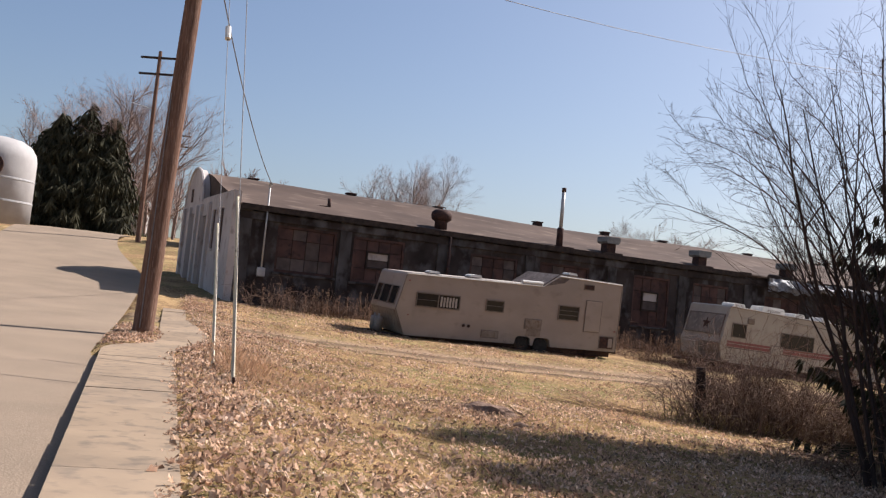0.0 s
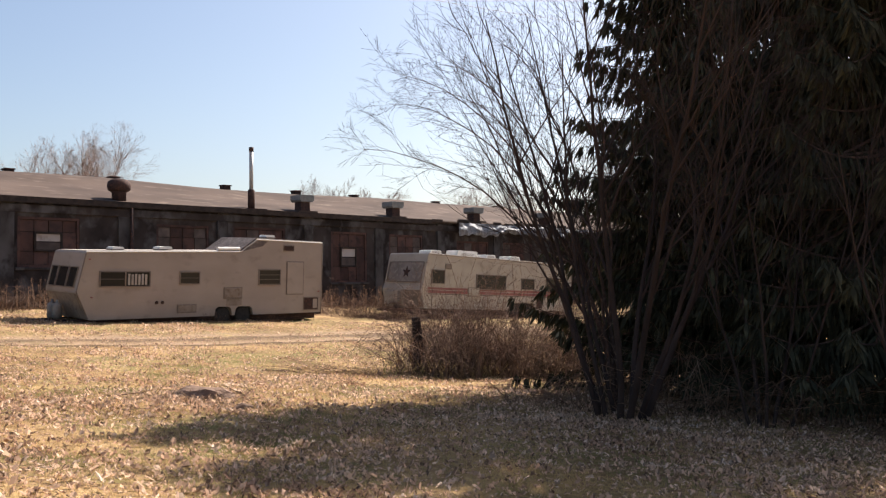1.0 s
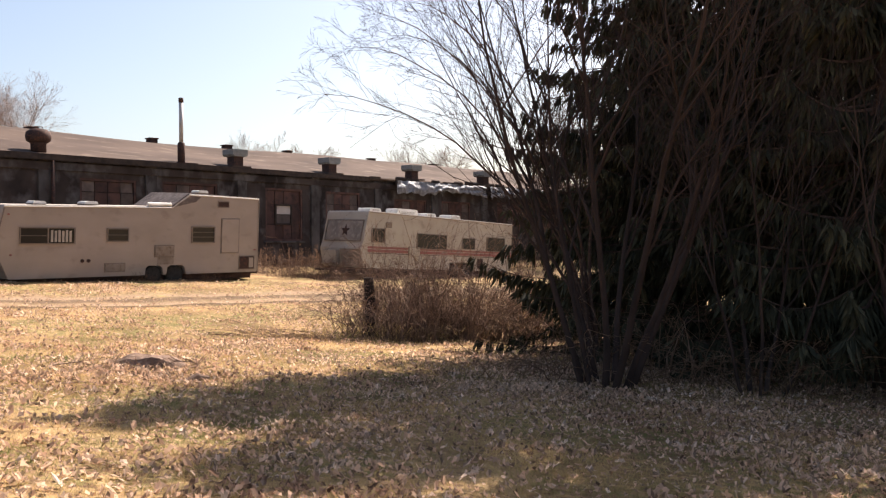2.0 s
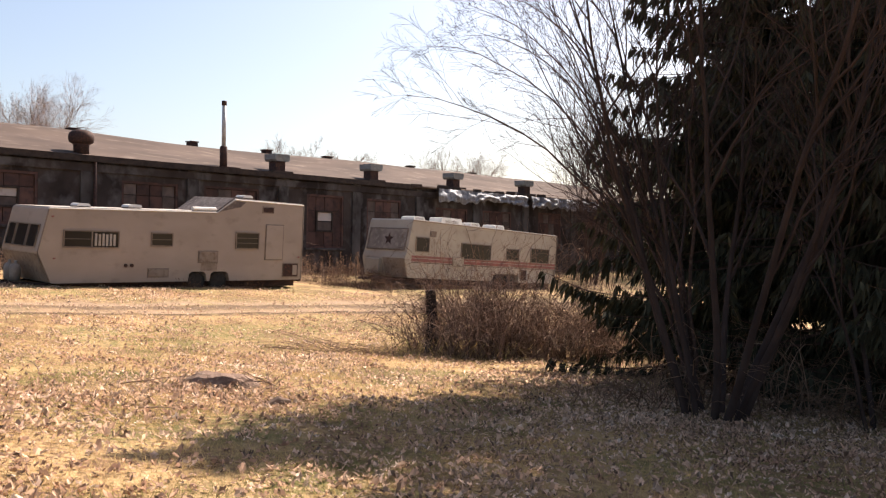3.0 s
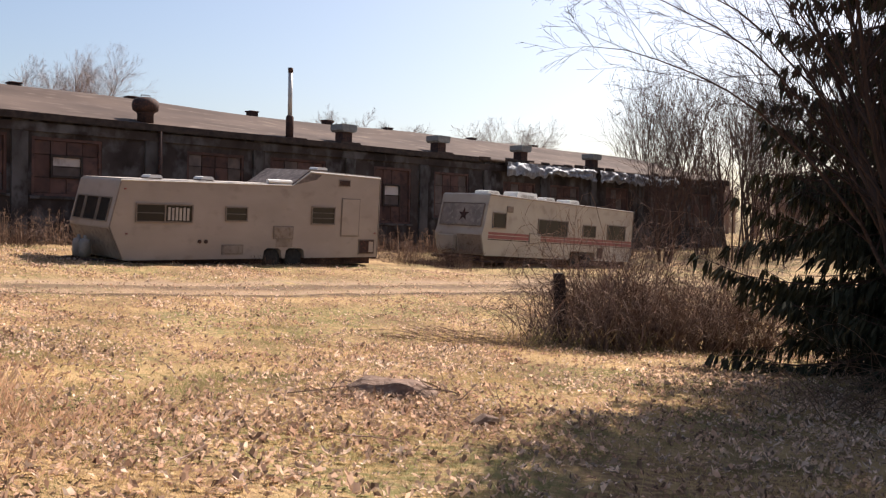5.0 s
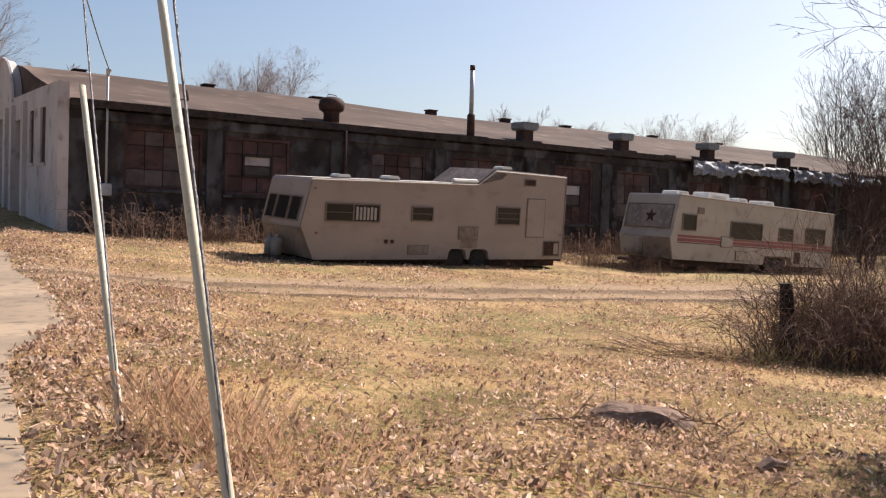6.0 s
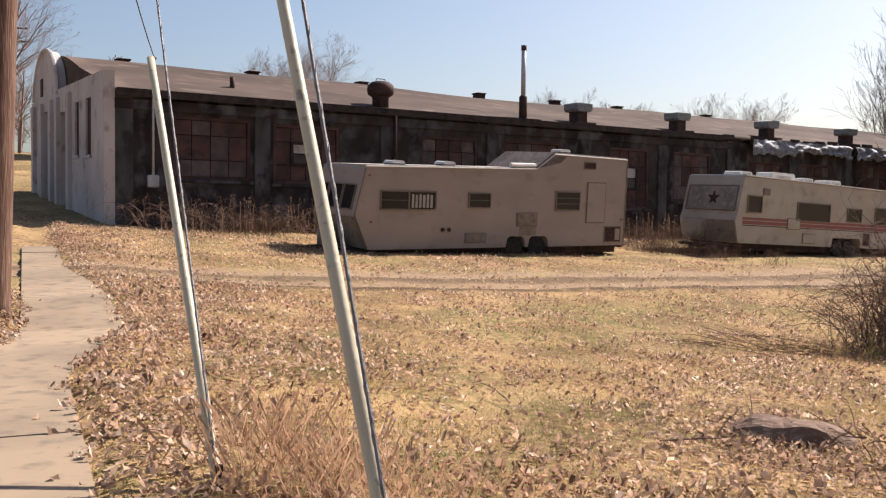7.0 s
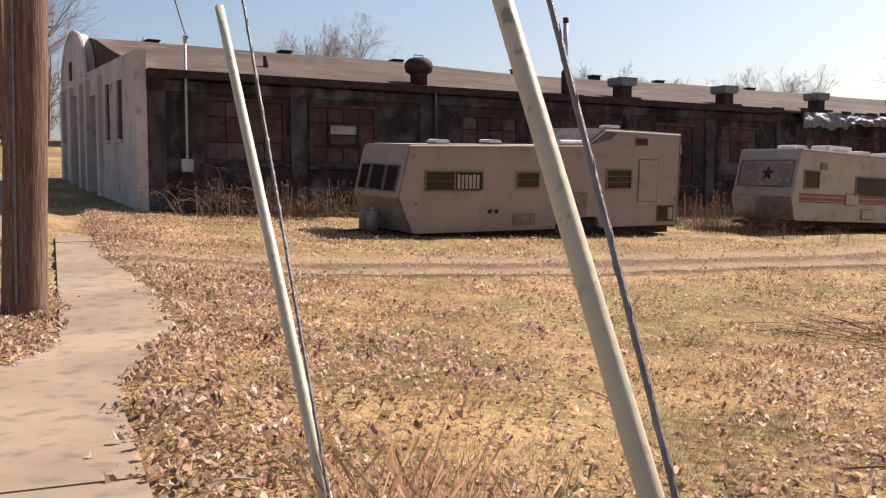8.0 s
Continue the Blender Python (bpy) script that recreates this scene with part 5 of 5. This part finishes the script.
def fast_mesh(name, verts, per, mat):
    """Many separate polygons of the same number of corners."""
    me = bpy.data.meshes.new(name)
    n = len(verts) // per
    me.vertices.add(len(verts))
    me.vertices.foreach_set("co", np.asarray(verts, dtype=np.float32).ravel())
    me.loops.add(len(verts))
    me.loops.foreach_set("vertex_index", np.arange(len(verts), dtype=np.int32))
    me.polygons.add(n)
    me.polygons.foreach_set("loop_start", np.arange(0, len(verts), per, dtype=np.int32))
    me.materials.append(mat)
    me.update(calc_edges=True)
    return me


def on_lawn(x, y):
    s, c = street(x, y)
    if c < walk_right(s) + 0.03 and not (0.8 < s < 6.5 and -1.15 < c < walk_left(s)):
        return 0.05 if c > walk_right(s) - 0.22 and c > walk_left(s) else 0.0
    dx, dy = x + 11.0, y - 33.45
    v = -dx * math.sin(BA) + dy * math.cos(BA)
    if v > -0.4:
        return 0.0
    return max(0.0, 1.0 - 0.97 * max(track_weight(x, y), 0.8 * track_margin(x, y)))


def leaf_keep(x, y):
    k = on_lawn(x, y)
    if not k:
        return 0.0
    s, c = street(x, y)
    d = math.hypot(x + 1.0, y - 9.0)
    clump = 0.07 + 1.2 * max(0, noise.noise((x * 0.45, y * 0.45, 5.0)) + 0.1) + 1.6 * max(0, noise.noise((x * 1.7, y * 1.7, 8.0)) - 0.02)
    clump += 0.9 * math.exp(-((x - 6.0) ** 2 + (y - 11.5) ** 2) / 18)
    clump += 1.6 * math.exp(-((x - 0.1) ** 2 + (y - 14.0) ** 2) / 0.8)
    edge = 0.9 * math.exp(-max(0, c - walk_right(s)) / 1.0)
    return k * min(1.0, (clump * 0.42 + edge * 0.8) * (1.0 if d < 13 else (13 / d) ** 0.6))


LAND_GRID = on_grid(yard)


def leaves(count, seed, small, large):
    pts = scatter(count, seed, (2.0, 16.5), (17.5, 18.5), on_grid(leaf_keep))
    r = np.random.RandomState(seed + 1)
    n = len(pts)
    z = sample(LAND_GRID, pts[:, 0], pts[:, 1])
    rel = (pts[:, 0] - OX) * RX + (pts[:, 1] - OY) * RY
    z = np.where(rel < 0.8, z + 0.03, z)
    size = r.uniform(small, large, n)
    a = r.uniform(0, 2 * np.pi, n)
    tilt, roll, curl, droop = r.normal(0, 0.4, n), r.normal(0, 0.4, n), r.uniform(-0.5, 1.5, n), r.uniform(-0.9, 0.9, n)
    wide = r.uniform(0.55, 1.0, n)
    ca, sa = np.cos(a), np.sin(a)
    # a lobed leaf: rib of three points, margin of three on either side
    local = [(-1.15, 0.0), (-0.1, 0.0), (0.6, 0.0), (1.1, 0.0)]
    up, down = [(-0.55, 0.75), (0.15, 0.5), (0.7, 0.72)], [(-0.5, -0.7), (0.2, -0.48), (0.75, -0.7)]
    cor = []
    for lx, ly in local + up + down:
        x, y = lx * size * r.uniform(0.85, 1.15, n), ly * size * wide * r.uniform(0.8, 1.2, n)
        hgt = np.abs(ly) * size * curl + lx * size * tilt + ly * size * roll + lx * lx * size * droop * 0.6
        cor.append(np.stack([pts[:, 0] + ca * x - sa * y, pts[:, 1] + sa * x + ca * y, z + 0.012 + (np.abs(tilt) + np.abs(roll)) * size * 0.8 + hgt], 1))
    quads = [0, 1, 5, 4, 1, 2, 6, 5, 0, 7, 8, 1, 1, 8, 9, 2]
    return np.stack([cor[k] for k in quads], 1).reshape(-1, 3)


def leaf_layer():
    a = leaves(125000, 5, 0.011, 0.035)
    thing("fallen_leaves", "curled brown oak leaves scattered over the lawn", "leaves", kind="stuff", data=fast_mesh("fallen_leaves", a, 4, M_LEAF))


def grass_keep(x, y):
    k = on_lawn(x, y)
    if k < 0.06:
        return 0.0
    d = math.hypot(x + 1.5, y - 9.0)
    return k * (0.3 + 0.9 * max(0, noise.noise((x * 0.8, y * 0.8, 2.0)) + 0.3)) * (1.0 if d < 6 else (6 / d) ** 1.2)


def grass(count, seed):
    pts = scatter(count, seed, (1.0, 16.0), (15.0, 18.0), on_grid(grass_keep))
    r = np.random.RandomState(seed + 1)
    n = len(pts)
    z = sample(LAND_GRID, pts[:, 0], pts[:, 1])
    h = r.uniform(0.02, 0.07, n) * (1 + 1.2 * (r.rand(n) < 0.06))
    a = r.uniform(0, 2 * np.pi, n)
    w = r.uniform(0.0014, 0.0028, n)
    lean = r.uniform(0.3, 1.9, n) * h
    b = a + r.normal(0, 1.0, n) + np.pi / 2
    p0 = np.stack([pts[:, 0] + np.cos(a) * w, pts[:, 1] + np.sin(a) * w, z - 0.01], 1)
    p1 = np.stack([pts[:, 0] - np.cos(a) * w, pts[:, 1] - np.sin(a) * w, z - 0.01], 1)
    p2 = np.stack([pts[:, 0] + np.cos(b) * lean, pts[:, 1] + np.sin(b) * lean, z + h], 1)
    thing("dry_grass", "short dry straw-coloured grass of the lawn", "grass", kind="stuff", data=fast_mesh("dry_grass", np.stack([p0, p1, p2], 1).reshape(-1, 3), 3, M_GRASS))


def tall_weeds(spots, label, mat, seed, name="tall_weeds", fat=1.0):
    """Clumps of thin upright stalks: (x, y, radius, count, height)."""
    r = np.random.RandomState(seed)
    tri = []
    for x, y, rad, count, height in spots:
        for i in range(count):
            px, py = x + r.normal(0, rad), y + r.normal(0, rad)
            z = land(px, py) - 0.03
            h = height * r.uniform(0.35, 1.1)
            a, b = r.uniform(0, 6.28), r.uniform(0, 6.28)
            w = r.uniform(0.0008, 0.0017) * fat
            l = h * r.uniform(0.05, 0.5)
            m = (px + math.cos(b) * l * 0.3, py + math.sin(b) * l * 0.3, z + h * 0.6)
            e = (px + math.cos(b) * l, py + math.sin(b) * l, z + h)
            ax, ay = math.cos(a) * w, math.sin(a) * w
            tri += [(px - ax, py - ay, z), (px + ax, py + ay, z), (m[0] + ax * 0.7, m[1] + ay * 0.7, m[2]), (m[0] - ax * 0.7, m[1] - ay * 0.7, m[2])]
            tri += [(m[0] - ax * 0.7, m[1] - ay * 0.7, m[2]), (m[0] + ax * 0.7, m[1] + ay * 0.7, m[2]), (e[0] + ax * 0.8, e[1] + ay * 0.8, e[2] - 0.02), e]
    thing(name, label, "weeds", kind="stuff", data=fast_mesh(name, tri, 4, mat))


leaf_layer()
grass(380000, 7)
tall_weeds([(-3.1, 11.5, 0.2, 480, 0.42), (-2.75, 11.3, 0.25, 560, 0.36), (-2.5, 10.8, 0.3, 300, 0.24), (-2.4, 9.9, 0.12, 50, 0.18), (-1.9, 11.6, 0.4, 220, 0.22)], "tall orange-tan dry grass round the guy guards", M_TALL, 3, "tall_grass", 0.3)
wr = random.Random(91)
spots = []
for i in range(80):
    u = wr.uniform(0.2, 34)
    p = plan(u, -0.35 - abs(wr.gauss(0, 0.7)))
    spots.append((p.x, p.y, 0.35, 120, wr.uniform(0.3, 0.85)))
for i in range(18):
    p = plan(4.0 + wr.uniform(-2.5, 25.0), -5.9 + wr.gauss(0, 0.5))
    spots.append((p.x, p.y, 0.25, 80, wr.uniform(0.15, 0.4)))
for i in range(12):
    p = plan(14.3 + wr.uniform(0, 4.0), -5.0 + wr.gauss(0, 1.2))
    spots.append((p.x, p.y, 0.3, 110, wr.uniform(0.3, 0.8)))
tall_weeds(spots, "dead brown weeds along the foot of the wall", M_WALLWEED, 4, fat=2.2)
for u, v, n, h, k in ((0.4, -0.9, 130, 0.9, 31), (3.4, -0.8, 110, 0.8, 32), (13.6, -3.2, 120, 0.9, 34), (15.2, -5.0, 90, 0.8, 35)):
    p, q = plan(u, v), plan(u + 3.0, v - 0.2)
    brush(p.x, p.y, q.x, q.y, n, h, k, "low leafless scrub at the foot of the factory wall", M_THATCH)
tall_weeds([(3.2 + 0.3 * i, 20.6 + 0.1 * (i % 3), 0.35, 40, 0.4) for i in range(10)] + [(1.8 + 0.5 * i, 20.2 - 0.2 * (i % 2), 0.4, 60, 0.25) for i in range(5)], "straw-coloured dry grass at the brambles' edge", M_GRASS, 6)


def fallen_stalks():
    """Pale dead stalks leaning out over the grass beside the post."""
    r = random.Random(111)
    sh = Shape()
    for i in range(90):
        x, y = r.uniform(1.6, 4.6), 20.6 + r.gauss(0, 0.6)
        a = math.pi + r.gauss(0, 0.5)
        sh.tube(wander(r, (x, y, land(x, y) + 0.02), (math.cos(a), math.sin(a), r.uniform(0.05, 0.45)), r.uniform(0.5, 1.5), 5, 0.08, -0.07), [0.006, 0.006, 0.005, 0.004, 0.003, 0.002], 3, cap=False)
    thing("dead_stalks", "pale dead stalks fallen over beside the brambles", "stalks", kind="stuff", data=sh.mesh("dead_stalks", M_CANE))


def seed_heads(count, seed):
    """Pale tufted heads on the weeds under the factory wall."""
    r = random.Random(seed)
    tri = []
    for i in range(count):
        p = plan(r.uniform(0.5, 21.0), -0.5 - abs(r.gauss(0, 0.9)))
        z = land(p.x, p.y) + r.uniform(0.35, 1.05)
        for k in range(9):
            d = Vector((r.gauss(0, 1), r.gauss(0, 1), r.gauss(0.4, 1))).normalized() * r.uniform(0.03, 0.07)
            w = d.orthogonal().normalized() * 0.006
            q = Vector((p.x, p.y, z)) + d * 0.2
            tri += [q - w, q + w, q + d + w * 0.4, q + d - w * 0.4]
        foot = Vector((p.x + r.gauss(0, 0.08), p.y + r.gauss(0, 0.08), land(p.x, p.y) - 0.02))
        top = Vector((p.x, p.y, z))
        tri += [foot - Vector((0.005, 0, 0)), foot + Vector((0.005, 0, 0)), top + Vector((0.003, 0, 0)), top - Vector((0.003, 0, 0))]
    thing("tall_weeds", "dead weeds with pale tufted seed heads", "weeds", kind="stuff", data=fast_mesh("tall_weeds", [tuple(v) for v in tri], 4, M_WEED))


fallen_stalks()
seed_heads(420, 17)


def sticks():
    r = random.Random(101)
    for x, y in ((-3.6, 12.4), (-2.9, 12.9), (-1.6, 10.6), (-0.6, 11.8), (3.0, 19.0), (2.2, 18.2), (1.0, 12.0), (-0.9, 13.6), (1.6, 9.6), (2.9, 11.2), (-1.8, 14.6), (2.4, 20.4)):
        a, l = r.uniform(0, 6.28), r.uniform(0.35, 0.9)
        z = land(x, y) + 0.03
        pts = wander(r, (x, y, z), (math.cos(a), math.sin(a), r.uniform(0.02, 0.2)), l, 6, 0.1, -0.02)
        thing("stick", "thin pale fallen stick lying on the lawn", "stick", group="sticks on the lawn", data=Shape().tube(pts, [0.007, 0.007, 0.006, 0.005, 0.004, 0.003, 0.002], 5).mesh("stick", M_CANE))


sticks()
